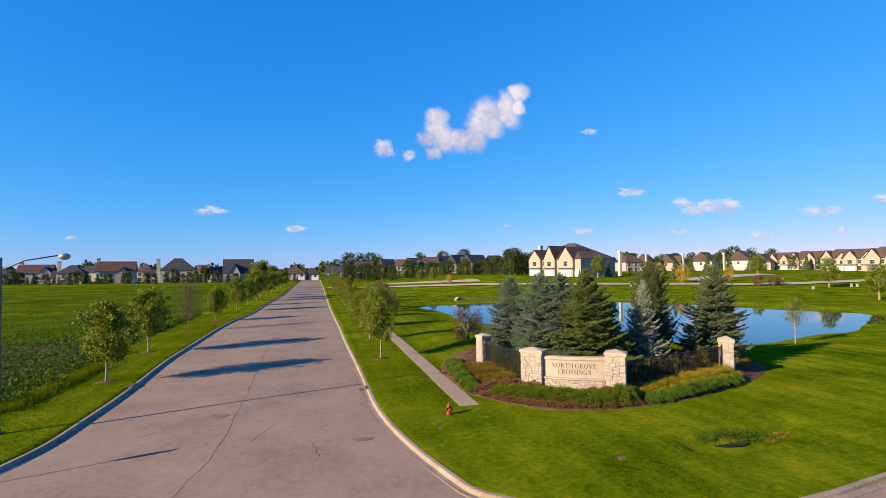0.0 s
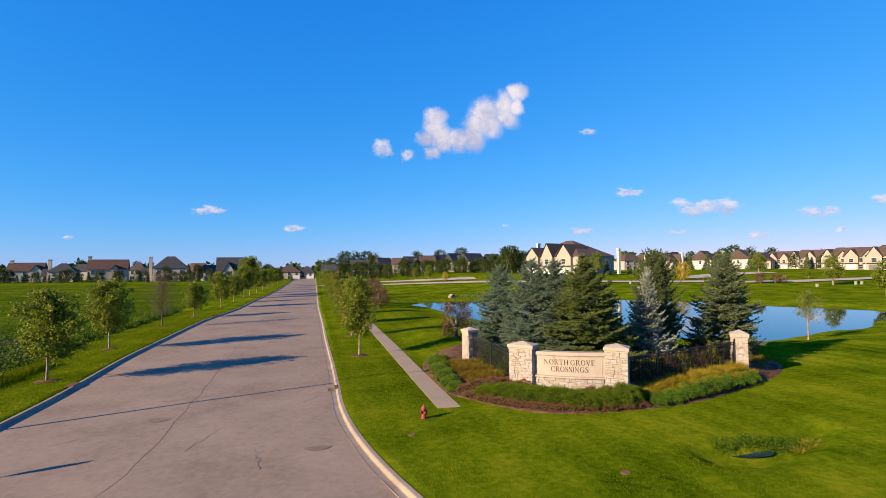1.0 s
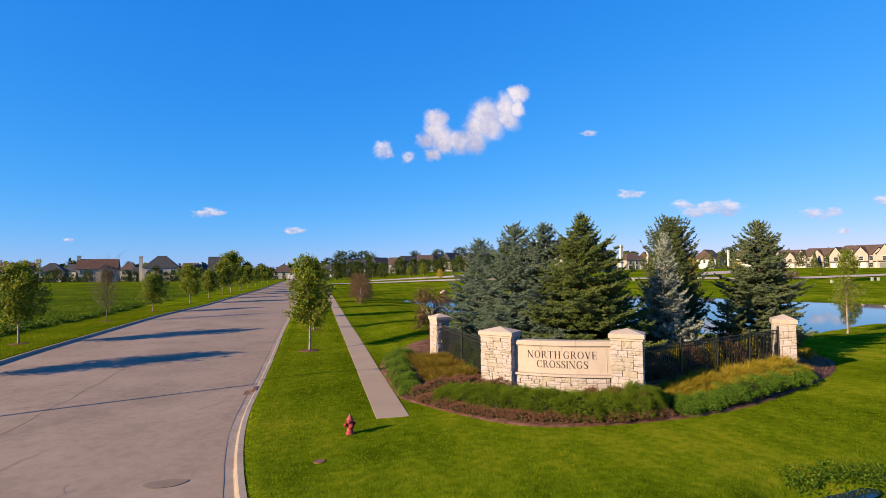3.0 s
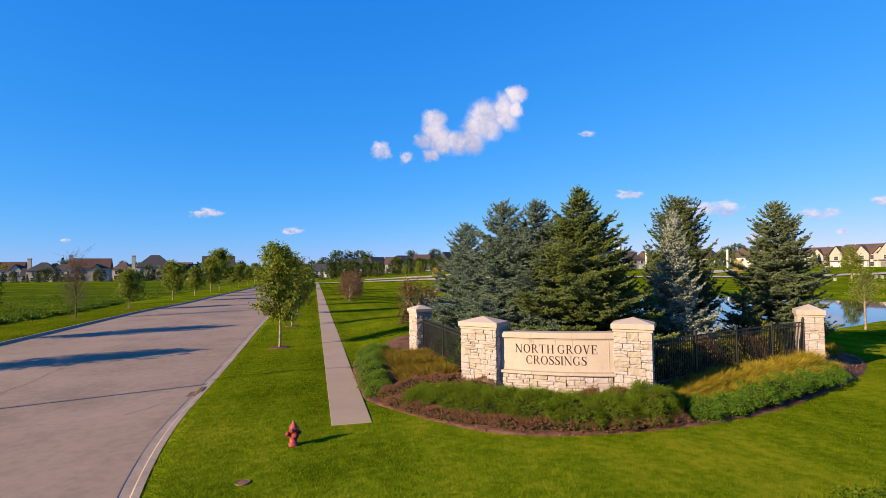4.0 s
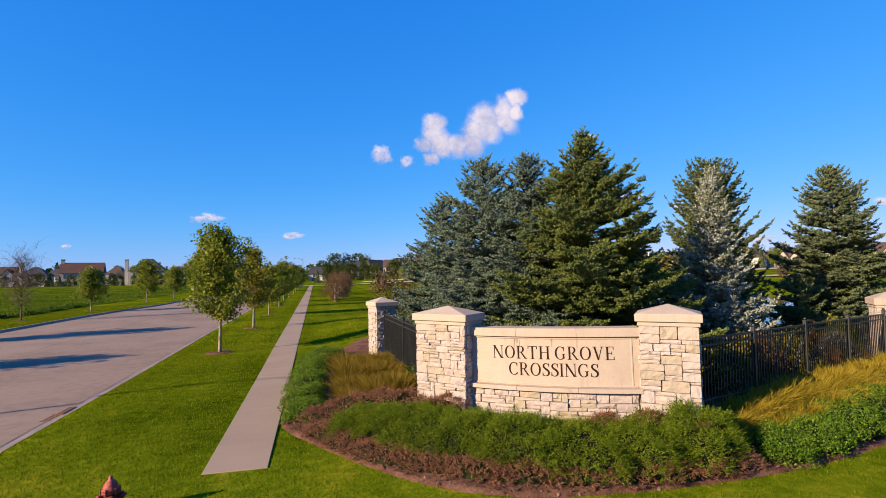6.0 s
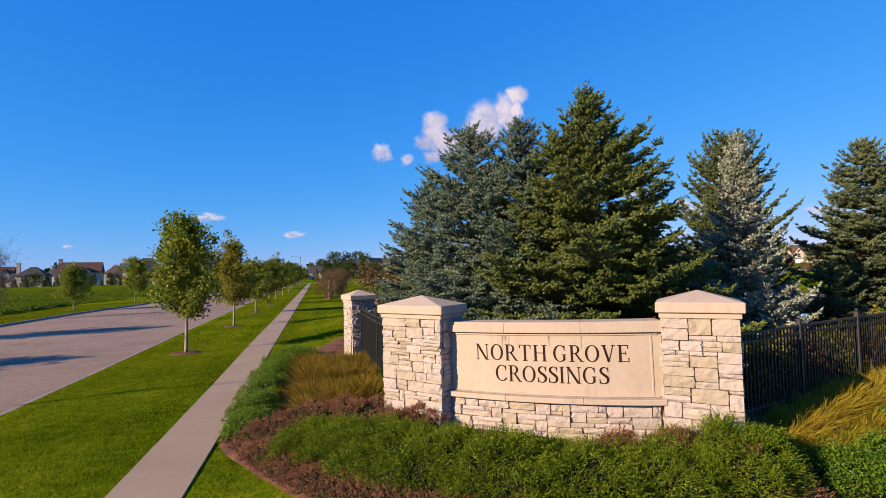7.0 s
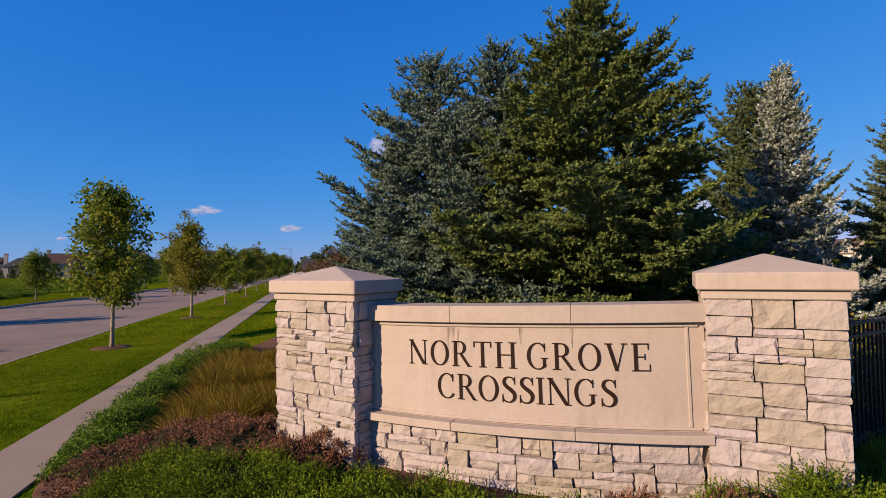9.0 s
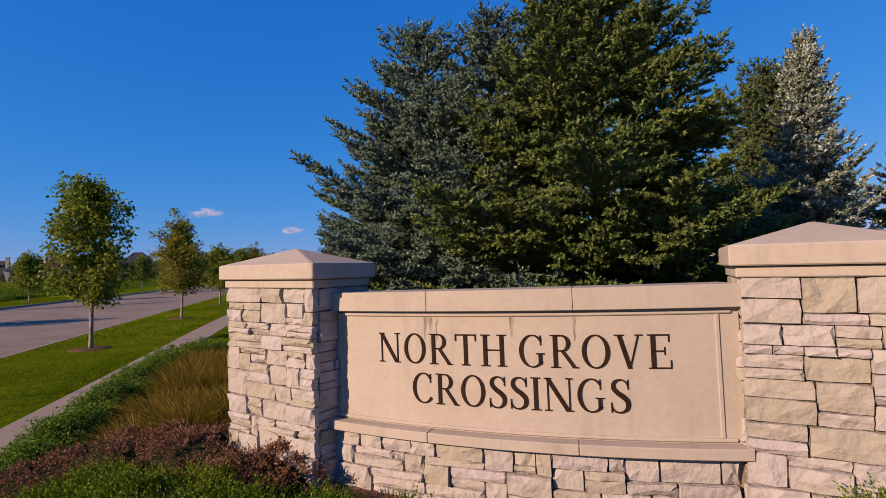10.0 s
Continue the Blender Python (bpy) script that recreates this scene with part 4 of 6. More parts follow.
def broadleaf(h, radius, material, seed, clear=1.3, count=6000, leaf=0.11, slim=1.0, bare=False, name="street_tree"):
    """A young street tree at the origin: trunk, forking limbs and a loose crown of leaves."""
    rng = np.random.default_rng(seed)
    tree = new(name)
    wood = Mesh()
    wood.tube([(0, 0, -0.15), (0.02, 0, 0.2), (0.03, 0.02, clear), (rng.normal() * 0.08, rng.normal() * 0.08, h * 0.6), (rng.normal() * 0.12, rng.normal() * 0.12, h * 0.93)], [0.10, 0.075, 0.062, 0.035, 0.008], 8)
    tips = []
    n = 34
    for i in range(n):
        u = (i + rng.random()) / n
        z = clear + (h * 0.86 - clear) * u
        a = i * 2.4 + rng.normal() * 0.3
        wide = radius * (0.66 + 0.4 * min(1, u * 4)) * (1 - 0.84 * u ** 1.5) * rng.uniform(0.55, 1.2) * slim
        rise = rng.uniform(0.45, 0.95) * wide + 0.25 * u
        p0 = np.array([0.03, 0.01, z])
        p1 = p0 + np.array([math.cos(a) * wide * 0.5, math.sin(a) * wide * 0.5, rise * 0.55])
        p2 = p0 + np.array([math.cos(a) * wide, math.sin(a) * wide, rise])
        wood.tube([p0, p1, p2], [0.034, 0.02, 0.006] if bare else [0.024, 0.014, 0.004], 5)
        for s in np.linspace(0.3, 1.0, 6):
            tips.append((p0 + (p1 - p0) * s * 2 if s < 0.5 else p1 + (p2 - p1) * (s * 2 - 1), 0.16 + 0.12 * (1 - abs(s - 0.7)) * radius))
            for _ in range(3 if bare else int(rng.random() < 0.5)):
                q0 = tips[-1][0]
                q1 = q0 + rng.normal(size=3) * 0.22 * radius + np.array([0, 0, 0.3 if bare else 0.12])
                wood.tube([q0, q1], [0.011 if bare else 0.008, 0.004], 3)
                tips.append((q1, 0.2))
                if bare:
                    wood.tube([q1, q1 + rng.normal(size=3) * 0.14 + np.array([0, 0, 0.16])], [0.006, 0.003], 3)
    tips.append((np.array([0, 0, h * 0.95]), 0.25))
    piece("trunk", wood.mesh("trunk", M["bark"] if not bare else M["twig"], True), tree)
    if count:
        cen = np.array([t[0] for t in tips])
        rad = np.array([t[1] for t in tips])
        pick = rng.integers(0, len(tips), count)
        p = cen[pick] + np.clip(rng.normal(size=(count, 3)), -1.6, 1.6) * rad[pick][:, None] * 0.62
        p = p[p[:, 2] > clear * 0.8]
        v, f = leaves(p, leaf, rng)
        piece("crown", mesh_of("crown", v, f, material), tree)
    return tree


def mulch_ring(x, y):
    ring = new("mulch_ring", Mesh().turned([(0.72, -0.05), (0.62, 0.02), (0.3, 0.04), (0.02, 0.05)], 18).mesh("mulch_ring", M["mulch"], True))
    ring.matrix_basis = pose(x, y, at_land(x, y))
    return tagged(ring, "round ring of brown mulch at a tree's foot", "mulch")


def shrub(name, x, y, rx, ry, h, deg, material, seed, label, kind="spray", count=500, size=0.2, category="shrub", z=None, per=22, broad=0.006):
    """A low mounded shrub: a near-black heart coloured as its inner shade, and a skin of sprays, leaves or blades."""
    rng = np.random.default_rng(seed)
    top = new(name)
    top.matrix_basis = pose(x, y, at_land(x, y) if z is None else z, 0, 0, deg)
    th = rng.random(count) * 6.283
    u = np.sqrt(rng.random(count))
    lump = 1 + 0.16 * np.sin(th * 3 + seed) + 0.1 * np.sin(th * 7 + 2 * seed)
    px, py = np.cos(th) * u * rx * lump, np.sin(th) * u * ry * lump
    prof = np.sqrt(np.clip(1 - u ** 2.2, 0.02, 1)) * (0.94 + 0.13 * np.sin(px * 3.1 + seed) * np.cos(py * 2.7 + seed) + 0.2 * np.sin(px * 6.5 + 2 * seed) * np.sin(py * 6.0 + seed))
    pz = h * prof * rng.uniform(0.55, 1.0, count)
    p = np.stack([px, py, pz], 1)
    out = np.stack([np.cos(th) * u, np.sin(th) * u, 0.75 + 0 * u], 1)
    if kind == "spray":
        # fans of short scaly shoots, rooted just under the skin of the mound and leaning outwards
        fans = count // 6
        face = np.stack([px[:fans], py[:fans], h * prof[:fans] * 0.88 * rng.uniform(0.82, 1.0, fans)], 1)
        grow = unit(np.stack([np.cos(th[:fans]) * (0.25 + 0.75 * u[:fans]), np.sin(th[:fans]) * (0.25 + 0.75 * u[:fans]), 0.45 + 0.0 * u[:fans]], 1) + rng.normal(size=(fans, 3)) * 0.36)
        s = np.repeat(face, 6, 0) + rng.normal(size=(fans * 6, 3)) * size * 0.10
        d = unit(np.repeat(grow, 6, 0) + rng.normal(size=s.shape) * 0.42)
        e = s + d * size * rng.uniform(0.4, 1.0, (len(s), 1))
        s, e = np.maximum(s, np.array([-9, -9, 0.0])), np.maximum(e, np.array([-9, -9, 0.015]))
        v, f = tufts(s, e, per, 0.024, rng, 1.9)
        k = mesh_of("foliage", v, f, material)
    elif kind == "leaf":
        q = np.repeat(p, per, 0) + rng.normal(size=(count * per, 3)) * size * 0.55
        v, f = leaves(q, size * 0.55, rng, 0.5)
        k = mesh_of("foliage", v, f, material)
    else:
        n = count
        d = unit(np.stack([np.cos(th) * (0.1 + 0.3 * u), np.sin(th) * (0.1 + 0.3 * u), np.ones(n)], 1) + rng.normal(size=(n, 3)) * 0.28)
        b = np.stack([px * 0.75, py * 0.75, np.full(n, -0.02)], 1)
        ln = h * rng.uniform(0.4, 1.25, (n, 1))
        mid = b + d * ln * 0.6
        tip = mid + (d * 0.35 + np.stack([np.cos(th), np.sin(th), -0.35 + 0 * th], 1) * rng.uniform(0.05, 0.34, (n, 1))) * ln
        s = unit(np.cross(d, rng.normal(size=(n, 3)))) * broad
        v = np.stack([b - s, b + s, mid + s * 0.8, mid - s * 0.8, tip + s * 0.15, tip - s * 0.15], 1).reshape(-1, 3)
        i = np.arange(n)[:, None] * 6
        f = np.concatenate([i + np.array([[0, 1, 2, 3]]), i + np.array([[3, 2, 4, 5]])])
        k = mesh_of("foliage", v, f, material)
    # solid dark core in place of the shade deep inside the foliage
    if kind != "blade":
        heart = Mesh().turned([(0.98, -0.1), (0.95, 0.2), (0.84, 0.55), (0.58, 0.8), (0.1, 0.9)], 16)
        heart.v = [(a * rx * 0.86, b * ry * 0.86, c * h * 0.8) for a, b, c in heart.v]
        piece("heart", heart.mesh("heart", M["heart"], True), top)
    piece("foliage", k, top)
    return tagged(top, label, category)


# spruces behind the sign
spruce(16.95, 29.95, 6.65, 3.3, M["spruce_green"], 1, "tall green spruce with dense layered boughs behind the sign", shape=1.55, full=1.1, wall=(-0.5, -0.87, 1.75), fine=1.15, per=9)
spruce(14.9, 32.5, 6.5, 3.0, M["spruce_blue"], 2, "blue-grey spruce with a double top behind the sign", shape=1.75, full=1.05, wall=(-1, 0, 1.75), fine=1.0)
spruce(16.0, 31.7, 6.5, 2.5, M["spruce_blue"], 3, "blue-grey spruce crowded against its neighbour behind the sign", shape=1.8, full=1.05)
spruce(15.1, 38.6, 6.1, 2.8, M["spruce_blue"], 4, "blue-grey spruce at the edge of the group", shape=1.6, wall=(-1, 0, 2.0), fine=0.75, thick=0.065)
spruce(21.3, 30.3, 5.9, 1.75, M["spruce_white"], 5, "narrow silvery-white spruce behind the iron fence", up=0.3, shape=0.85, full=1.25, thick=0.06)
spruce(24.5, 34.0, 7.0, 1.9, M["spruce_dark"], 6, "dark green broad-topped conifer behind the silvery spruce", up=0.42, shape=3.4, full=1.15, fine=0.9, thick=0.06)
spruce(29.3, 33.0, 6.9, 2.35, M["spruce_grey"], 7, "grey-green spruce near the end of the fence", shape=2.3, full=1.25, fine=0.8, thick=0.065)
spruce(19.0, 31.2, 3.9, 2.2, M["spruce_dark"], 8, "low dark spruce in the shade of its neighbours", shape=1.6, fine=0.8, thick=0.06)
spruce(26.2, 32.0, 2.6, 1.6, M["spruce_dark"], 9, "low dark spruce in the shade of its neighbours", shape=1.5, fine=0.7, thick=0.065)

# plants of the bed
J = M["juniper"]
juniper = [(10.95, 29.0, 0.75, 0.7, 0.46, -40), (11.75, 28.2, 0.95, 0.8, 0.62, -40), (12.45, 27.25, 1.1, 0.95, 0.6, -40), (13.35, 26.55, 1.1, 0.95, 0.66, -35), (14.3, 26.0, 1.1, 0.9, 0.69, -25), (15.3, 25.75, 1.1, 0.8, 0.76, -15), (16.4, 25.65, 0.95, 0.75, 0.95, 0)]
for i, (x, y, rx, ry, h, deg) in enumerate(juniper):
    tagged(shrub("juniper_shrub", x, y, rx * 1.12, ry * 1.1, h, deg, J, 20 + i, "low spreading green juniper in the mulch before the sign", "spray", 6000, 0.23, "juniper", per=8), group="junipers before the sign")
dead = [(10.2, 30.05, 0.75, 0.6, 0.42, -30), (10.95, 30.0, 0.95, 0.6, 0.52, -20), (11.75, 29.45, 1.0, 0.6, 0.55, -45), (10.1, 29.2, 0.45, 0.8, 0.32, 30), (12.4, 28.6, 0.8, 0.42, 0.5, -42), (10.5, 28.3, 0.8, 0.42, 0.27, -58), (11.1, 27.45, 0.95, 0.45, 0.28, -50), (11.75, 26.75, 0.8, 0.42, 0.28, -44), (12.45, 26.2, 0.9, 0.42, 0.3, -36),
        (13.2, 25.75, 0.9, 0.4, 0.3, -24), (14.1, 25.42, 0.9, 0.38, 0.3, -14), (15.0, 25.2, 0.95, 0.36, 0.32, -6), (15.9, 25.1, 0.8, 0.34, 0.34, 0), (16.7, 25.12, 0.6, 0.32, 0.36, 6), (16.3, 25.45, 0.55, 0.3, 0.86, 0), (14.9, 26.25, 0.6, 0.24, 0.7, -30), (15.75, 25.95, 0.55, 0.26, 0.86, -20)]
for i, (x, y, rx, ry, h, deg) in enumerate(dead):
    tagged(shrub("browned_juniper", x, y, rx, ry, h, deg, M["dead"], 40 + i, "browned dying juniper at the edge of the bed", "spray", 2000, 0.14, "juniper", per=6), group="browned junipers")
cover = [(9.55, 30.75, 0.5, 0.6, 0.5, 5), (9.6, 31.8, 0.6, 0.8, 0.62, 0), (9.65, 33.1, 0.62, 0.9, 0.66, 0), (9.7, 34.5, 0.62, 0.9, 0.66, 0), (9.85, 35.9, 0.65, 0.9, 0.62, 10), (10.2, 37.2, 0.65, 0.8, 0.55, 20)]
for i, (x, y, rx, ry, h, deg) in enumerate(cover):
    tagged(shrub("euonymus_shrub", x, y, rx, ry, h, deg, M["cover"], 60 + i, "leafy green groundcover shrub beside the sidewalk", "leaf", 1500, 0.062, "shrub", per=8), group="leafy shrubs")
strip = [(18.2, 25.5, 0.7, 0.55, 0.42, 5), (19.3, 25.75, 0.8, 0.6, 0.45, 10), (20.6, 26.1, 0.9, 0.65, 0.48, 14), (22.0, 26.55, 0.95, 0.65, 0.48, 18), (23.5, 27.05, 0.95, 0.6, 0.48, 20), (25.0, 27.6, 0.95, 0.55, 0.45, 22), (26.2, 28.1, 0.6, 0.45, 0.38, 24)]
for i, (x, y, rx, ry, h, deg) in enumerate(strip):
    tagged(shrub("euonymus_shrub", x, y, rx * 1.12, ry * 1.2, h * 1.12, deg, M["strap"], 70 + i, "leafy bright green groundcover shrub along the bed's front", "leaf", 1500, 0.07, "shrub", per=8), group="leafy shrubs")
k = 0
for i in range(10):
    for row, back in ((0, 0.42), (1, 0.98)):
        x = 17.85 + 0.9 * i + 0.4 * row
        y = 26.55 + (x - 17.25) * 0.304 - back + 0.08 * math.sin(7 * i + row)
        tagged(shrub("ornamental_grass", x, y, 0.55, 0.42, 0.50 - 0.10 * row + 0.06 * math.sin(3 * i), 20 * i, M["straw"], 90 + k, "golden tuft of ornamental grass before the fence", "blade", 1500, category="ornamental grass"), group="golden grasses")
        k += 1
k = 0
for i in range(6):
    for x in (10.75, 11.35, 11.9):
        y = 31.0 + 0.85 * i + 0.25 * math.sin(5 * i + x)
        tagged(shrub("ornamental_grass", x, y, 0.45, 0.5, 0.47 + 0.06 * math.sin(k), 30 * k, M["brown_straw"], 120 + k, "olive-golden tuft of ornamental grass beside the fence", "blade", 1400, category="ornamental grass"), group="brown grasses")
        k += 1
for i, (x, y, r, h) in enumerate([(20.7, 19.9, 0.42, 0.32), (21.3, 20.1, 0.36, 0.28), (20.1, 19.8, 0.3, 0.22), (29.3, 30.5, 0.3, 0.5), (30.6, 31.5, 0.3, 0.45), (29.6, 31.4, 0.22, 0.35)]):
    tagged(shrub("ornamental_grass", x, y, r, r, h, 0, M["straw"], 150 + i, "small dry yellowing grass tuft", "blade", 260, category="ornamental grass"), group="small tufts")
hedge = [(19.6, 28.1), (20.9, 28.6), (22.4, 29.1), (23.9, 29.6), (25.3, 30.0)]
for i, (x, y) in enumerate(hedge):
    tagged(shrub("barberry_shrub", x, y, 0.85, 0.6, 1.3, 15, M["red_leaf"] if i % 2 else M["gold_leaf"], 160 + i, "russet-orange autumn shrub behind the iron fence", "leaf", 320, 0.13, "shrub", per=9), group="russet shrubs")
for i, (x, y) in enumerate([(12.95, 31.6), (12.95, 33.4), (12.95, 35.0)]):
    tagged(shrub("dark_shrub", x, y, 0.5, 0.8, 1.1, 5, M["cover"], 170 + i, "dark green shrub behind the iron fence", "leaf", 200, 0.14, "shrub", per=8), group="shrubs behind the fence")
# mulch chips lying about
rng = np.random.default_rng(77)
p = np.stack([rng.uniform(9, 33, 30000), rng.uniform(24.6, 34, 30000)], 1)
dd = inset(BED, p[:, 0], p[:, 1])
p = p[(dd > -0.06) & (dd < 2.2)]
v, f = leaves(np.stack([p[:, 0], p[:, 1], land(p[:, 0], p[:, 1]) + 0.06], 1), 0.075, rng, 2.5)
tagged(new("mulch_chips", mesh_of("mulch_chips", v, f, M["chip"])), "loose reddish-brown bark chips in the bed", "mulch", kind="stuff")

# street trees along the verge
T1 = broadleaf(6.1, 1.55, M["leaf"], 201, 1.35, 10500, 0.14)
T2 = broadleaf(5.6, 1.6, M["gold_leaf"], 202, 1.25, 11000, 0.13)
T3 = broadleaf(5.4, 2.0, M["leaf"], 203, 1.0, 9000, 0.165)
T4 = broadleaf(4.6, 1.75, M["leaf"], 204, 1.0, 7000, 0.17)
TB = broadleaf(5.9, 1.75, M["leaf"], 205, 0.9, 0, bare=True)
LAB = {T1: "young green street tree in the grass verge", T2: "young street tree turning orange in the grass verge", T3: "young green street tree beside the crop field", T4: "small rounded green street tree in the verge", TB: "bare leafless street tree in the verge"}


def plant(src, x, y, k=1.0, turn=0.0, ring=True):
    ob = copy_thing(src, pose(x, y, at_land(x, y), 0, 0, turn) @ Matrix.Diagonal((k, k, k, 1)))
    tagged(ob, LAB[src], "street tree", "street trees")
    if ring:
        mulch_ring(x, y)
    return ob


plant(T1, 5.48, 43.3, 1.0)
plant(T2, 5.7, 54.6, 1.0)
for i, y in enumerate((66, 78, 90, 103, 116, 130, 145, 160, 178)):
    plant((T4, T3, T2, T4, T1, T4, T3, T2, T4)[i], 5.75 + 0.1 * math.sin(i * 2), y, (0.95, 0.9, 1.0, 1.05, 0.95, 1.1, 1.1, 1.0, 1.2)[i], 70 * i, y < 100)
plant(T3, -13.5, 39.9, 1.02)
plant(T3, -14.6, 52.8, 1.08, 120)
plant(TB, -15.0, 69.6, 0.98)
plant(T4, -14.0, 81.2, 1.0, 40)
for i, (y, k, s) in enumerate(((98, 1.12, T3), (112, 1.1, T4), (126, 1.3, T3), (135, 1.75, T3), (149, 1.2, T4), (163, 1.2, T3), (180, 1.25, T4), (198, 1.3, T3), (218, 1.3, T4))):
    plant(s, -13.4 + i * 0.15, y, k, 50 * i, False)
for ob in (T1, T2, T3, T4, TB):
    for o in (*ob.children_recursive, ob):
        bpy.data.objects.remove(o)

# grass blades of the lawn
def blades(n, region, height, width, seed, label, name):
    rng = np.random.default_rng(seed)
    x, y = region(rng, n)
    z = land(x, y)
    ok = (inset(BED, x, y) < -0.03) & (inset(POND, x, y) < -0.5) & ~((np.abs(x - 8.4) < 0.6) & (y > 27.55)) & ~((np.abs(x - 8.4) < 0.4) & (y > 27.5))
    ok &= (np.hypot(x - 5.95, y - 24.2) > 0.32) & (np.hypot(x - 11.85, y - 18.6) > 0.34)
    x, y, z = x[ok], y[ok], z[ok]
    k = len(x)
    d = unit(np.stack([rng.normal(size=k) * 0.45, rng.normal(size=k) * 0.45, np.ones(k)], 1))
    s = unit(np.cross(d, rng.normal(size=(k, 3)))) * width / 2
    p = np.stack([x, y, z - 0.005], 1)
    tip = p + d * height * rng.uniform(0.5, 1.3, (k, 1))
    v = np.stack([p - s, p + s, tip], 1).reshape(-1, 3)
    return tagged(new(name, mesh_of(name, v, np.arange(len(v)).reshape(-1, 3), M["blade"])), label, "grass", kind="stuff")


def near_lawn(rng, n):
    y = rng.uniform(14.3, 46, n)
    return kerb_right(y) + 0.03 + rng.random(n) ** 1.25 * 30, y


def verge(rng, n):
    y = rng.uniform(20, 90, n)
    return kerb_left(y) - 0.03 - rng.random(n) * 6.0, y


def far_lawn(rng, n):
    y = 46 + 75 * rng.random(n) ** 1.3
    return kerb_right(y) + 0.05 + rng.random(n) * 24, y


blades(330000, near_lawn, 0.05, 0.015, 901, "mown green grass blades of the lawn", "lawn_grass")
blades(50000, verge, 0.09, 0.03, 902, "mown green grass blades of the verge", "verge_grass")
blades(70000, far_lawn, 0.09, 0.035, 903, "mown green grass blades of the farther lawn", "lawn_grass")
# weeds in the ditch
rng = np.random.default_rng(640)
n = 2600
x = rng.uniform(16.6, 22.0, n)
y = 20.1 - 0.02 * (x - 18) + rng.normal(size=n) * 0.2
ok = (np.hypot((x - 17.95) / 0.85, (y - 19.75) / 0.26) > 1.0) | (rng.random(n) < 0.25)
x, y = x[ok], y[ok]
v, f = leaves(np.stack([x, y, land(x, y) + 0.2 * rng.random(len(x))], 1), 0.065, rng, 0.2)
tagged(new("ditch_weeds", mesh_of("ditch_weeds", v, f, M["crop"])), "rank green weeds growing in the lawn ditch", "weeds", kind="stuff")
# ---- far houses ----
def spot(side, ahead):
    """A place named by metres to the side of and along the first line of sight."""
    return 0.3 + 0.242 * ahead + 0.970 * side, 0.7 + 0.970 * ahead - 0.242 * side


def window_part(parent, m, w, h):
    fr = piece("window", Mesh().box(-w / 2 - 0.1, -0.06, -h / 2 - 0.1, w / 2 + 0.1, 0.06, h / 2 + 0.1).mesh("window", M["trimw"]), parent, m)
    piece("pane", Mesh().box(-w / 2, -0.09, -h / 2, w / 2, -0.02, -0.03).box(-w / 2, -0.09, 0.03, w / 2, -0.02, h / 2).mesh("pane", M["pane"]), fr)


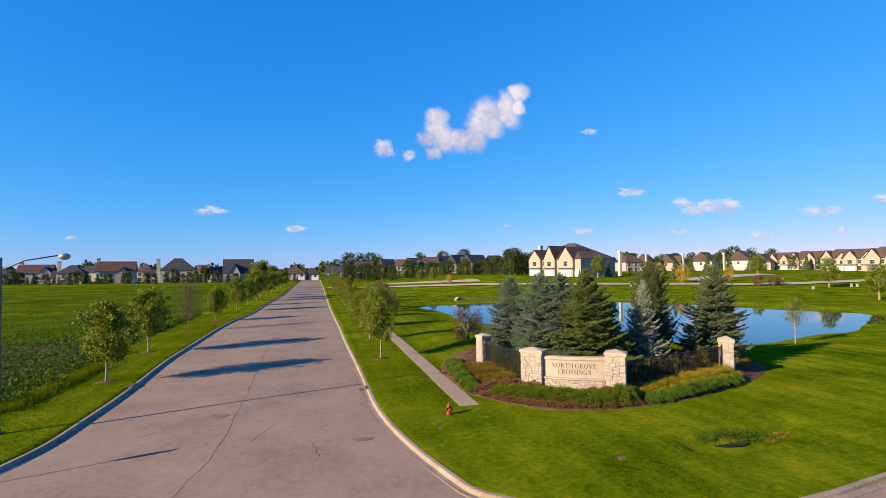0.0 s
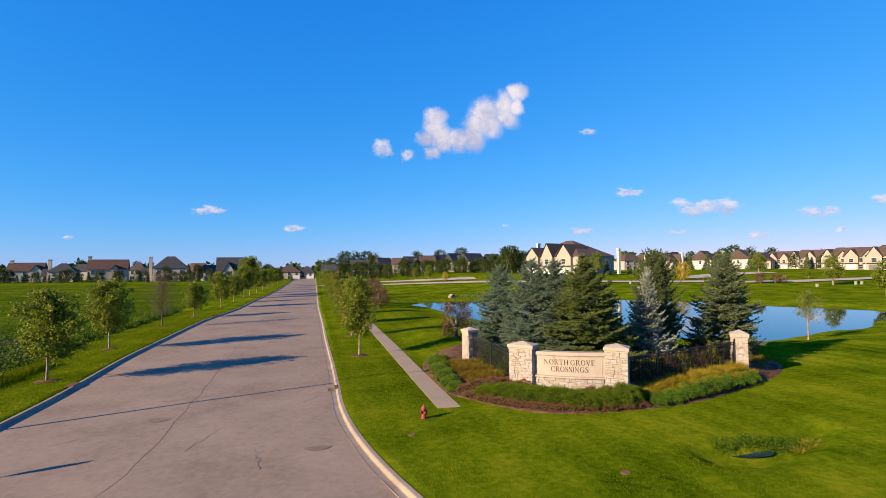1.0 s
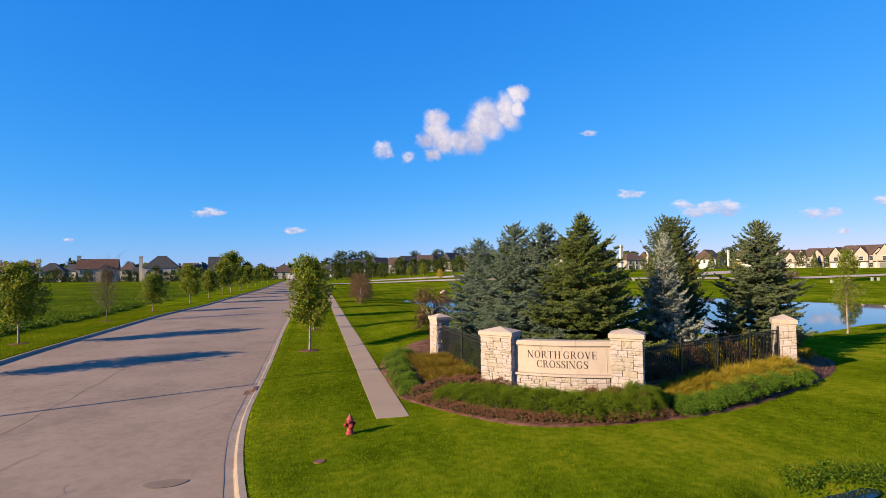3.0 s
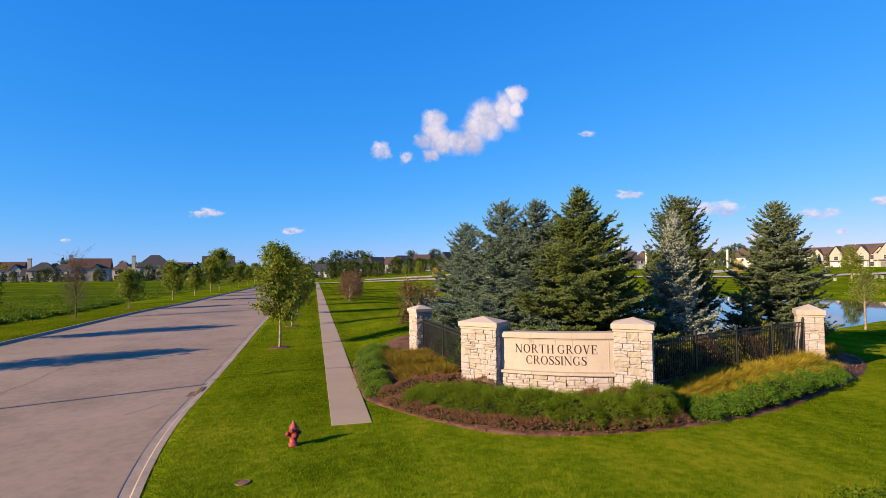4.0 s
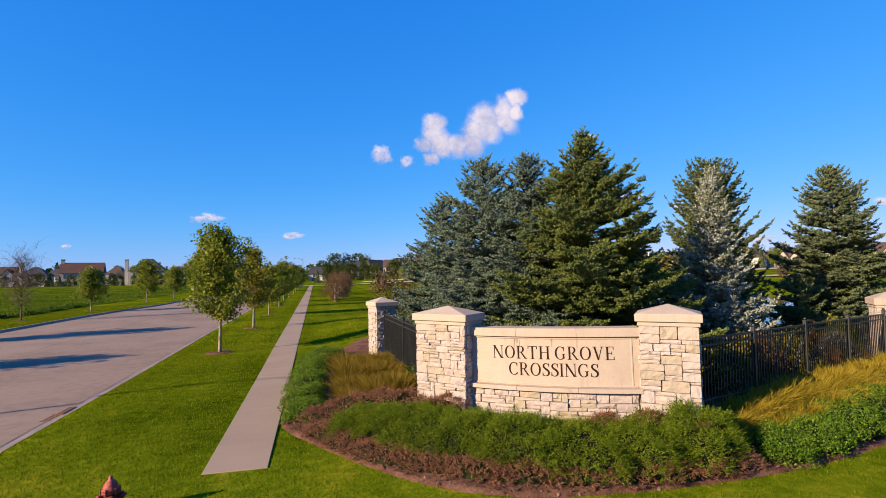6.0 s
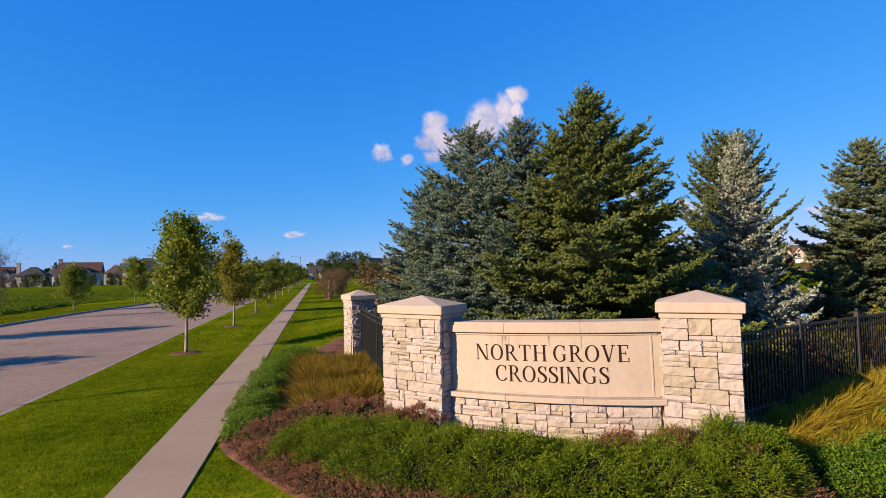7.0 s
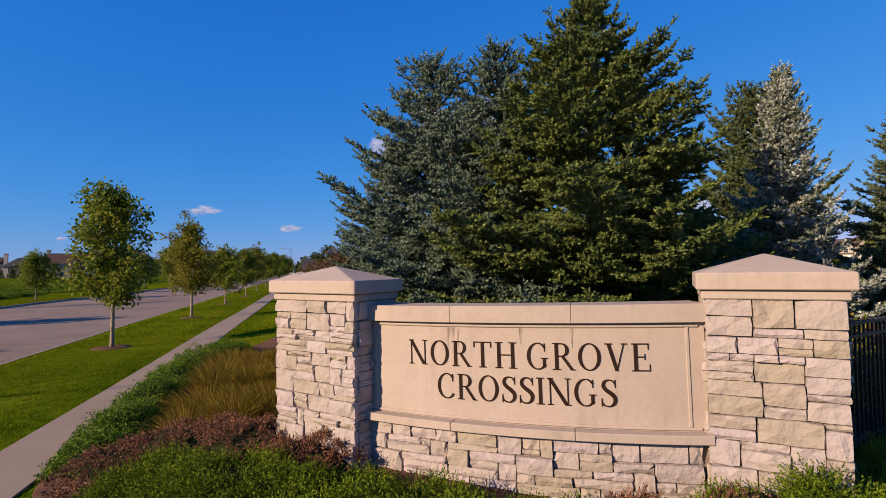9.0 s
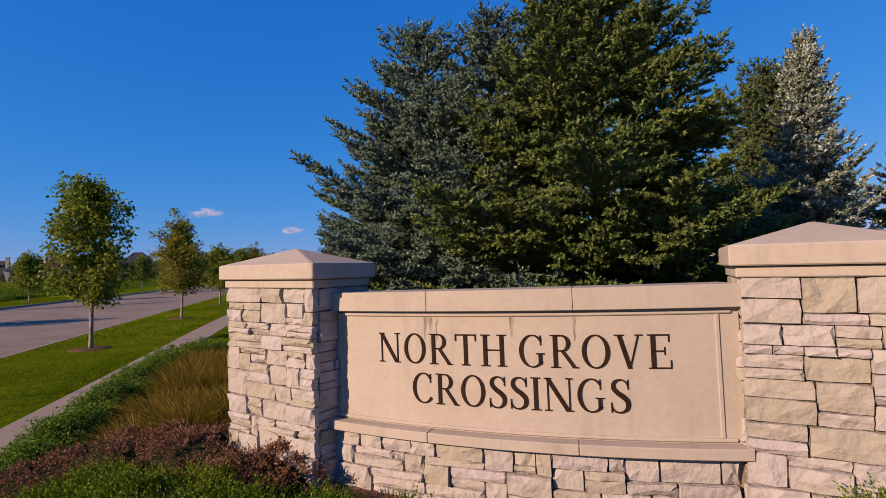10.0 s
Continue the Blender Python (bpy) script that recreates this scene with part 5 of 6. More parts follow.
def house(side, ahead, w, d, eave, ridge, wall, roof, label, turn=0.0, hip=False, gables=(), chimney=None, garage=True, seed=0, z=None):
    """A two-storey house whose front looks back along the line of sight."""
    r = random.Random(seed)
    x, y = spot(side, ahead)
    top = new("house")
    top.matrix_basis = pose(x, y, at_land(x, y) - 0.2 if z is None else z, 0, 0, -14 + turn)
    piece("wall", Mesh().box(-w / 2, -d / 2, -1.0, w / 2, d / 2, eave).mesh("wall", M[wall]), top)
    o = 0.5
    e = eave
    if hip:
        k = min(d / 2, w / 2 - 1)
        v = [(-w / 2 - o, -d / 2 - o, e), (w / 2 + o, -d / 2 - o, e), (w / 2 + o, d / 2 + o, e), (-w / 2 - o, d / 2 + o, e), (-w / 2 + k, 0, ridge), (w / 2 - k, 0, ridge)]
        f = [(0, 1, 5, 4), (1, 2, 5), (2, 3, 4, 5), (3, 0, 4), (3, 2, 1, 0)]
    else:
        v = [(-w / 2 - o, -d / 2 - o, e - 0.2), (w / 2 + o, -d / 2 - o, e - 0.2), (w / 2 + o, d / 2 + o, e - 0.2), (-w / 2 - o, d / 2 + o, e - 0.2), (-w / 2 - o, 0, ridge), (w / 2 + o, 0, ridge)]
        f = [(0, 1, 5, 4), (2, 3, 4, 5), (1, 2, 5), (3, 0, 4), (3, 2, 1, 0)]
        piece("gable_wall", mesh_of("gable_wall", [(-w / 2, -d / 2, e - 0.02), (-w / 2, d / 2, e - 0.02), (-w / 2 - 0.3, 0, ridge - 0.25), (w / 2, -d / 2, e - 0.02), (w / 2, d / 2, e - 0.02), (w / 2 + 0.3, 0, ridge - 0.25)], [(0, 2, 1), (3, 4, 5)], M[wall]), top)
    rf = piece("roof", mesh_of("roof", v, f, M[roof]), top)
    for gx, gw, gz in gables:  # front gables
        gy = -d / 2 - 1.2
        piece("wall", Mesh().box(gx - gw / 2, gy, -1.0, gx + gw / 2, -d / 2 + 0.1, eave - 0.02).mesh("wall", M[wall]), top)
        piece("gable_wall", mesh_of("gable_wall", [(gx - gw / 2, gy - 0.01, eave - 0.02), (gx + gw / 2, gy - 0.01, eave - 0.02), (gx, gy - 0.01, gz - 0.3)], [(0, 1, 2)], M[wall]), top)
        piece("roof", mesh_of("roof", [(gx - gw / 2 - 0.4, gy - 0.4, eave - 0.25), (gx, gy - 0.4, gz), (gx + gw / 2 + 0.4, gy - 0.4, eave - 0.25), (gx - gw / 2 - 0.4, 0, eave - 0.25), (gx, 0, gz), (gx + gw / 2 + 0.4, 0, eave - 0.25)], [(0, 1, 4, 3), (1, 2, 5, 4)], M[roof]), top)
        window_part(top, pose(gx, gy - 0.05, eave * 0.72), min(1.8, gw * 0.35), 1.8)
        if garage and gw > 4.5:
            piece("garage_door", Mesh().box(gx - gw * 0.36, gy - 0.08, 0.1, gx + gw * 0.36, gy - 0.01, 2.5).mesh("garage_door", M["trimw" if seed % 3 else "lamp"]), top)
            piece("awning_roof", Mesh().box(gx - gw * 0.5, gy - 0.7, 3.0, gx + gw * 0.5, gy - 0.01, 3.3).mesh("awning_roof", M[roof]), top)
    if chimney:
        piece("chimney", Mesh().box(chimney[0] - 0.8, chimney[1] - 0.5, 0, chimney[0] + 0.8, chimney[1] + 0.5, chimney[2]).box(chimney[0] - 0.95, chimney[1] - 0.65, chimney[2] - 0.5, chimney[0] + 0.95, chimney[1] + 0.65, chimney[2] - 0.15).mesh("chimney", M[wall]), top)
    n = max(2, int(w / 4.2))
    for i in range(n):
        wx = -w / 2 + w * (i + 0.5) / n
        if any(abs(wx - g[0]) < g[1] / 2 + 0.6 for g in gables):
            continue
        window_part(top, pose(wx, -d / 2 - 0.05, eave * 0.74), 1.3, 1.8)
        if not (garage and i == n - 1):
            window_part(top, pose(wx, -d / 2 - 0.05, eave * 0.25), 1.5 if i % 2 else 2.2, 2.0)
    for sx in (-1, 1):
        window_part(top, pose(sx * (w / 2 + 0.05), 0, eave * 0.74, 0, 0, 90 * sx), 1.2, 1.7)
    if garage:
        gx = w / 2 - w / n / 2
        piece("garage_door", Mesh().box(gx - min(2.4, w / n * 0.45), -d / 2 - 0.12, 0.1, gx + min(2.4, w / n * 0.45), -d / 2 - 0.02, 2.6).mesh("garage_door", M["trimw"]), top)
    return tagged(top, label, "house", "far houses")


L = "distant two-storey house with %s walls and a %s roof"
house(-231, 290, 16, 11, 6.4, 11.0, "greyw", "red_roof", L % ("grey", "red-brown"), 24, gables=((5.5, 5, 9.6),), chimney=(-7, 0, 12.4), seed=1)
house(-216, 287, 6, 8, 3.4, 7.4, "tan", "grey_roof", L % ("tan", "grey"), 24, garage=False, seed=2)
house(-207, 285, 12.5, 10, 5.8, 10.4, "tan", "grey_roof", L % ("tan", "dark grey"), 20, True, chimney=(-6.4, 0, 12.6), seed=11)
house(-228, 335, 12, 10, 6.0, 10.5, "greyw", "grey_roof", L % ("grey", "grey"), 10, seed=15)
house(-262, 300, 14, 10, 6.0, 9.8, "greyw", "grey_roof", L % ("grey", "grey"), 25, True, seed=16)
house(-181, 283, 18, 11, 7.0, 12.2, "tan", "red_roof", L % ("pale tan", "red-brown"), 26, gables=((3.6, 3.4, 9.2),), chimney=(-8.6, 0, 14.0), seed=3)
house(-183, 314, 9, 10, 6.4, 10.8, "tan", "brown_roof", L % ("tan", "brown"), 15, True, seed=12)
house(-146.5, 282, 16, 12, 7.2, 13.6, "greyw", "grey_roof", L % ("pale grey", "dark grey"), 22, True, chimney=(-9.5, -2, 13.4), garage=False, seed=4)
house(-158.5, 279, 7.5, 7, 4.4, 7.6, "white", "grey_roof", L % ("white", "grey"), 22, True, garage=False, seed=17)
house(-146, 312, 8, 9, 5.4, 10.2, "tan", "brown_roof", L % ("tan", "brown"), 0, seed=18)
house(-127.5, 286, 8, 9, 4.6, 8.8, "white", "grey_roof", L % ("white", "dark grey"), 60, garage=False, seed=5)
house(-114, 284, 15, 12, 5.2, 12.8, "greyw", "grey_roof", L % ("grey", "black"), 20, gables=((-1.5, 5, 10.2),), garage=False, seed=6)
house(-93, 318, 13, 11, 4.2, 8.6, "tan", "brown_roof", L % ("tan", "brown"), 16, True, seed=7)
house(-83, 322, 9, 11, 3.6, 7.6, "greyw", "grey_roof", L % ("grey", "dark grey"), 12, True, seed=13)
house(-70, 330, 11, 11, 4.4, 8.6, "greyw", "grey_roof", L % ("grey", "grey"), 8, seed=14)
FAR = ((-53, 340, 12, "greyw", "grey_roof", 5.6, 10.4, 5), (-38, 345, 10, "white", "grey_roof", 5.2, 10.6, 40), (-26, 330, 9, "tan", "brown_roof", 5.2, 9.6, 0), (-19, 338, 11, "greyw", "grey_roof", 5.6, 10.2, 35), (-8, 330, 9, "tan", "brown_roof", 5.6, 10.4, 10), (0, 335, 10, "cream", "grey_roof", 5.8, 11, 40), (9, 325, 11, "white", "grey_roof", 6, 11.6, 46), (20, 320, 14, "cream", "grey_roof", 6.2, 11.4, 42), (33, 330, 10, "white", "grey_roof", 6, 11, 35))
for i, (s, a, w, wall, roof, e, rg, tn) in enumerate(FAR):
    house(s, a, w, 9, e, rg, wall, roof, L % ({"greyw": "grey"}.get(wall, wall), "brown" if roof == "brown_roof" else "grey"), tn, False, gables=((1, 4, rg - 1.4),) if i % 3 == 0 else (), seed=20 + i)
house(48, 236, 13, 11, 6.6, 11.2, "white", "red_roof", L % ("white", "red-brown"), 35, chimney=(-7, -3, 13.2), seed=30)
# the townhouses beyond the pond
TW = "cream townhouse with gabled front, garages and a brown roof"
house(52, 206, 25, 22, 6.8, 13.2, "cream", "brown_roof", "large cream townhouse with steep brown gabled roofs", -52, True, gables=((-9, 6.0, 10.6), (-1.5, 5.4, 12.0), (6.5, 6.5, 11.4)), seed=31)
house(114, 312, 14, 10, 5.6, 10.0, "tan", "brown_roof", L % ("tan", "brown"), 20, True, seed=32)
house(126, 318, 9, 10, 5.4, 10.6, "white", "brown_roof", L % ("white", "brown"), 46, seed=37)
house(138, 310, 12, 10, 5.4, 10.4, "cream", "brown_roof", L % ("cream", "brown"), 44, gables=((2, 5, 9.4),), seed=33)
house(148, 325, 10, 10, 6.0, 11.2, "white", "brown_roof", L % ("white", "brown"), 46, seed=34)
house(160, 312, 13, 12, 5.8, 11.4, "white", "brown_roof", L % ("white", "brown"), 44, seed=35)
house(180, 308, 13, 13, 6.2, 11.8, "white", "brown_roof", L % ("white", "brown"), 46, seed=36)
house(200, 318, 15, 12, 5.0, 10.2, "tan", "brown_roof", L % ("tan", "brown"), 40, seed=38)
ROW = ((211, 316), (213, 300), (209.5, 283), (204, 262), (202, 245), (198, 228), (196, 212), (195, 197))
for i, (s, a) in enumerate(ROW):
    house(s, a, 13.5, 10, 6.2, 10.8 + 0.4 * (i % 2), "cream", "brown_roof", TW, -62 + 4 * (i % 3), i % 2 == 1, gables=((-3.4, 5.4, 10.0 + 0.5 * (i % 2)), (3.4, 4.8, 9.4)), seed=40 + i)


def utility_tower(side, ahead, w, h):
    x, y = spot(side, ahead)
    ob = new("house_chimney", bevelled(Mesh().box(-w / 2, -w / 2, -1, w / 2, w / 2, h).box(-w / 2 - 0.15, -w / 2 - 0.15, h - 0.8, w / 2 + 0.15, w / 2 + 0.15, h - 0.4).mesh("house_chimney", M["white"]), 0.04))
    ob.matrix_basis = pose(x, y, at_land(x, y), 0, 0, 10)
    return tagged(ob, "tall pale chimney stack against a far house", "chimney", "chimney stacks")


for s, a, w, h in ((66.5, 192, 1.0, 9.6), (123, 309, 1.0, 10.2), (144, 306, 1.0, 10.4), (168, 305, 1.0, 10.6)):
    utility_tower(s, a, w, h)


# ---- woods and far trees ----
def far_tree(h, r, material, seed, count=1150, leaf=0.56, low=0.2):
    rng = np.random.default_rng(seed)
    top = new("far_tree")
    wood = Mesh().tube([(0, 0, -0.3), (0, 0, h * 0.3), (0.2, 0.1, h * 0.7)], [0.2, 0.15, 0.05], 6)
    for i in range(6):
        a = i * 1.05
        wood.tube([(0, 0, h * 0.25), (math.cos(a) * r * 0.6, math.sin(a) * r * 0.6, h * (0.45 + 0.05 * i))], [0.08, 0.02], 4)
    piece("trunk", wood.mesh("trunk", M["bark"]), top)
    k = 60
    u = rng.random(k)
    a = rng.random(k) * 6.283
    rr = r * np.sqrt(rng.uniform(0.1, 0.85, k)) * np.sin(np.pi * (0.2 + 0.72 * u)) ** 0.7
    c = np.stack([np.cos(a) * rr, np.sin(a) * rr, h * (low + 0.08 + (0.88 - low) * u)], 1)
    pick = rng.integers(0, k, count)
    p = c[pick] + np.clip(rng.normal(size=(count, 3)), -1.7, 1.7) * r * 0.15
    v, f = leaves(p, leaf, rng)
    piece("crown", mesh_of("crown", v, f, material), top)
    return top


def far_conifer(h, r, material, seed, count=1500):
    rng = np.random.default_rng(seed)
    top = new("far_conifer")
    piece("trunk", Mesh().tube([(0, 0, -0.3), (0, 0, h * 0.9)], [0.16, 0.02], 6).mesh("trunk", M["bark"]), top)
    u = rng.random(count) ** 1.4
    a = rng.random(count) * 6.283
    rr = r * (1 - u) * rng.uniform(0.5, 1.05, count) * (0.85 + 0.2 * np.sin(u * 40))
    v, f = leaves(np.stack([np.cos(a) * rr, np.sin(a) * rr, h * (0.04 + 0.96 * u)], 1), 0.44, rng, 0.6)
    piece("crown", mesh_of("crown", v, f, material), top)
    return top


FT = [far_tree(10, 3.6, M["far_leaf"], 301, 1500, low=0.03), far_tree(9, 4.2, M["far_leaf"], 302, 1500, low=0.02), far_tree(6, 2.3, M["yellow_leaf"], 303, 2400, 0.26, 0.08), far_tree(6.5, 1.9, M["leaf"], 304, 4200, 0.24), far_tree(3.2, 1.7, M["red_leaf"], 305, 3600, 0.13, 0.0), far_conifer(7, 2.2, M["spruce_dark"], 306)]
FL = ["distant green tree among the houses", "distant spreading green tree", "bright yellow autumn tree beyond the pond", "green lawn tree beyond the pond", "brownish-russet leafy bush standing in the lawn", "distant dark conifer near the houses"]


def set_tree(k, side, ahead, s, turn=0):
    x, y = spot(side, ahead)
    ob = copy_thing(FT[k], pose(x, y, at_land(x, y), 0, 0, turn) @ Matrix.Diagonal((s, s, s, 1)))
    tagged(ob, FL[k], "tree", "far trees")


rr = random.Random(9)
# among and before the houses on the field's far side
for i in range(40):
    set_tree(rr.choice((0, 0, 5, 5, 1)), -262 + i * 4.7 + rr.uniform(-2, 2), rr.choice((268, 270, 272, 330, 345)) + rr.uniform(-3, 3), rr.uniform(0.32, 0.7), rr.uniform(0, 360))
for s, a, k, q in ((-262, 274, 5, 1.0), (-256, 276, 5, 1.1), (-250, 275, 5, 0.9), (-243, 272, 5, 0.95), (-196, 274, 0, 0.72), (-193, 276, 5, 1.0), (-170, 276, 0, 0.5), (-134, 276, 5, 1.3), (-131, 280, 0, 0.9), (-130, 277, 0, 0.7), (-137, 268, 1, 0.55), (-240, 345, 0, 1.3), (-205, 350, 0, 1.2), (-136, 345, 0, 1.35), (-128, 350, 1, 1.2), (-104, 290, 0, 0.95), (-98, 295, 0, 0.9)):
    set_tree(k, s, a, q, 40 * s)
for i in range(34):
    set_tree(rr.choice((5, 5, 0, 5)), -258 + i * 4.6 + rr.uniform(-2, 2), 262 + rr.uniform(-4, 8), rr.uniform(0.45, 0.85), rr.uniform(0, 360))
# the belt of trees ahead
for i in range(62):
    set_tree(rr.choice((0, 0, 1, 5, 0)), -50 + i * 1.4 + rr.uniform(-1.5, 1.5), rr.uniform(225, 285), rr.uniform(0.55, 0.9), rr.uniform(0, 360))
for s, a, k, q in ((-64, 345, 0, 1.7), (-57, 350, 1, 1.7), (-72, 345, 0, 1.3), (-50, 352, 0, 1.6), (-45, 348, 1, 1.5), (-16, 360, 0, 1.4), (0, 360, 0, 1.5), (14, 350, 0, 1.6), (28, 215, 0, 1.1), (31, 222, 0, 1.2), (30, 230, 1, 1.0), (40, 212, 5, 0.9), (44, 222, 0, 1.0), (60, 246, 0, 1.1), (66, 244, 0, 1.15), (56, 238, 0, 0.9), (36, 226, 0, 0.9), (-3.7, 189, 3, 0.85), (-9, 196, 3, 0.7), (2.1, 174, 2, 0.55)):
    set_tree(k, s, a, q, 40 * s)
for i in range(12):
    set_tree(rr.choice((0, 0, 1)), 25 + i * 2.6 + rr.uniform(-1, 1), rr.uniform(236, 262), rr.uniform(0.85, 1.15), rr.uniform(0, 360))
# beyond the pond
for s, a, k, q in ((74.2, 158, 2, 0.95), (90, 161, 2, 0.72), (118.8, 193, 3, 1.15), (89.4, 145, 4, 0.95), (94.4, 146.4, 4, 0.8), (96.8, 147, 4, 0.75), (115, 162, 3, 0.42), (104.2, 138, 3, 1.25), (86.9, 102, 3, 1.1), (54.8, 181, 3, 1.25), (75.3, 178, 2, 0.9), (60, 186, 5, 0.8), (78, 172, 5, 0.9), (52, 178, 5, 0.4), (47, 176, 5, 0.45), (70, 190, 5, 0.5),
                   (112, 278, 5, 1.3), (117, 280, 1, 0.85), (121, 282, 5, 1.2), (134, 276, 5, 1.15), (146, 282, 5, 1.3), (150, 282, 5, 1.1), (157, 280, 5, 1.25), (166, 276, 5, 1.2), (172, 274, 0, 0.7), (192, 280, 0, 0.85), (198, 278, 5, 1.2), (204, 275, 0, 0.75), (190, 345, 0, 1.4), (200, 350, 0, 1.6), (208, 345, 1, 1.5), (170, 350, 0, 1.2), (225, 350, 0, 1.4), (150, 350, 0, 1.1), (130, 350, 0, 1.2)):
    set_tree(k, s, a, q, 33 * s)
for i in range(12):
    set_tree(rr.choice((0, 1, 5)), 215 + i * 11, 300 + rr.uniform(-15, 15), rr.uniform(0.9, 1.3), rr.uniform(0, 360))
# russet small trees in the lawn right of the sidewalk
for x, y, s in ((14.3, 47.5, 1.0), (12.4, 88, 1.1), (13.5, 99, 1.15), (14, 112, 1.3), (15.5, 125, 1.3)):
    ob = copy_thing(FT[4], pose(x, y, at_land(x, y), 0, 0, x * 50) @ Matrix.Diagonal((s, s, s, 1)))
    tagged(ob, FL[4], "tree", "russet trees")
for ob in FT:
    for o in (*ob.children_recursive, ob):
        bpy.data.objects.remove(o)

# far woodland on the skyline
rng = np.random.default_rng(500)
n = 16000
a = rng.uniform(-1.2, 1.3, n)
dist = rng.uniform(420, 620, n)
h = (5 + 4 * np.sin(a * 23) * np.sin(a * 57 + 1) + 3 * np.sin(a * 131)) * rng.random(n) ** 0.6 + 2
x, y = dist * np.sin(a + 0.244), dist * np.cos(a + 0.244)
v, f = leaves(np.stack([x, y, land(x, y) + np.clip(h, 0.3, 14)], 1), 4.0, rng)
tagged(new("distant_woods", mesh_of("distant_woods", v, f, M["far_leaf"])), "dark green belt of distant woods on the skyline", "woods", kind="stuff")


# ---- fire hydrant ----
hyd = new("fire_hydrant")
hyd.matrix_basis = pose(6.87, 26.25, 0.0, 0, 0, 20) @ Matrix.Diagonal((0.86, 0.86, 0.86, 1))
tagged(hyd, "weathered red fire hydrant standing in the lawn", "fire hydrant")
R = M["hydrant"]
piece("barrel", Mesh().turned([(0.15, -0.1), (0.15, 0.05), (0.11, 0.06), (0.105, 0.40), (0.135, 0.41), (0.135, 0.45), (0.115, 0.455)], 18).mesh("barrel", R, True), hyd)
piece("bonnet", Mesh().turned([(0.14, 0.455), (0.14, 0.49), (0.118, 0.5), (0.105, 0.56), (0.07, 0.61), (0.035, 0.635), (0.03, 0.69), (0.02, 0.70)], 18).mesh("bonnet", R, True), hyd, None, "domed red bonnet with an operating nut")
for deg, rad, z in ((0, 0.05, 0.34), (180, 0.05, 0.34), (270, 0.075, 0.31)):
    m = pose(0, 0, z, 0, 0, deg) @ pose(0, 0, 0, 0, 90, 0)
    piece("outlet_cap", Mesh().turned([(rad, 0.09), (rad, 0.14), (rad * 1.25, 0.145), (rad * 1.25, 0.2), (rad * 0.5, 0.21), (rad * 0.4, 0.24)], 12, m).mesh("outlet_cap", R, True), hyd)
for i in range(6):
    a = i * 1.047
    piece("bolt", Mesh().turned([(0.014, 0.40), (0.014, 0.51)], 6, pose(0.142 * math.cos(a), 0.142 * math.sin(a), 0)).mesh("bolt", M["steel"]), hyd)


# ---- covers in the lawn, storm drain ----
def cover_plate(x, y, r, label):
    ob = new("manhole_cover", Mesh().turned([(r, -0.1), (r, 0.015), (r * 0.93, 0.025), (r * 0.9, 0.018), (r * 0.3, 0.018), (0.02, 0.022)], 20).mesh("manhole_cover", M["steel"]))
    ob.matrix_basis = pose(x, y, at_land(x, y))
    return tagged(ob, label, "manhole cover")


cover_plate(5.95, 24.2, 0.15, "rusty round cover set in the lawn")
cover_plate(11.85, 18.6, 0.16, "rusty round cover set in the lawn")
drain = new("storm_drain")
drain.matrix_basis = pose(3.42, 33.4, 0)
tagged(drain, "storm drain inlet with an iron hood in the kerb", "storm drain")
piece("hood", bevelled(Mesh().box(-0.16, -0.4, -0.05, 0.04, 0.4, 0.03).mesh("hood", M["steel"]), 0.02), drain)
gr = piece("grate", Mesh().box(-0.52, -0.34, -0.16, -0.2, -0.31, -0.128).box(-0.52, 0.31, -0.16, -0.2, 0.34, -0.128).mesh("grate", M["steel"]), drain)
bar_me = Mesh().box(-0.5, -0.018, -0.16, -0.22, 0.018, -0.13).mesh("bar", M["steel"])
for i in range(7):
    piece("bar", bar_me, gr, pose(0, -0.27 + 0.09 * i, 0))
drain_w = new("storm_drain", Mesh().box(-0.3, -0.5, -0.05, 0.12, 0.5, 0.05).mesh("storm_drain", M["steel"]))
drain_w.matrix_basis = pose(-11.35, 38.2, 0)
tagged(drain_w, "dark iron storm drain hood in the kerb", "storm drain")


# ---- street lamps ----
def street_lamp(x, y, h, reach, deg, label):
    top = new("street_lamp")
    top.matrix_basis = pose(x, y, at_land(x, y), 0, 0, deg)
    piece("pole", Mesh().tube([(0, 0, -0.2), (0, 0, h * 0.5), (0, 0, h)], [0.1, 0.08, 0.06], 10).mesh("pole", M["lamp"], True), top)
    piece("base", Mesh().turned([(0.2, 0), (0.2, 0.06), (0.13, 0.12), (0.11, 0.3)], 12).mesh("base", M["lamp"], True), top)
    piece("arm", Mesh().tube([(0, 0, h - 0.6), (reach * 0.4, 0, h - 0.15), (reach, 0, h + 0.1)], [0.04, 0.035, 0.03], 8).mesh("arm", M["lamp"], True), top)
    head = Mesh().turned([(0.05, 0.12), (0.2, 0.06), (0.26, -0.02), (0.2, -0.14), (0.08, -0.2)], 14, pose(reach + 0.2, 0, h + 0.08)).mesh("lamp_head", M["pole"], True)
    piece("lamp_head", head, top, None, "grey cobra-style lamp head")
    return tagged(top, label, "street lamp", "street lamps")


street_lamp(-14.05, 28.9, 8.2, 2.4, 0, "tall grey street lamp with a curved arm over the road")
street_lamp(6.0, 185, 9.0, 2.4, 180, "tall grey street lamp with a curved arm over the road")

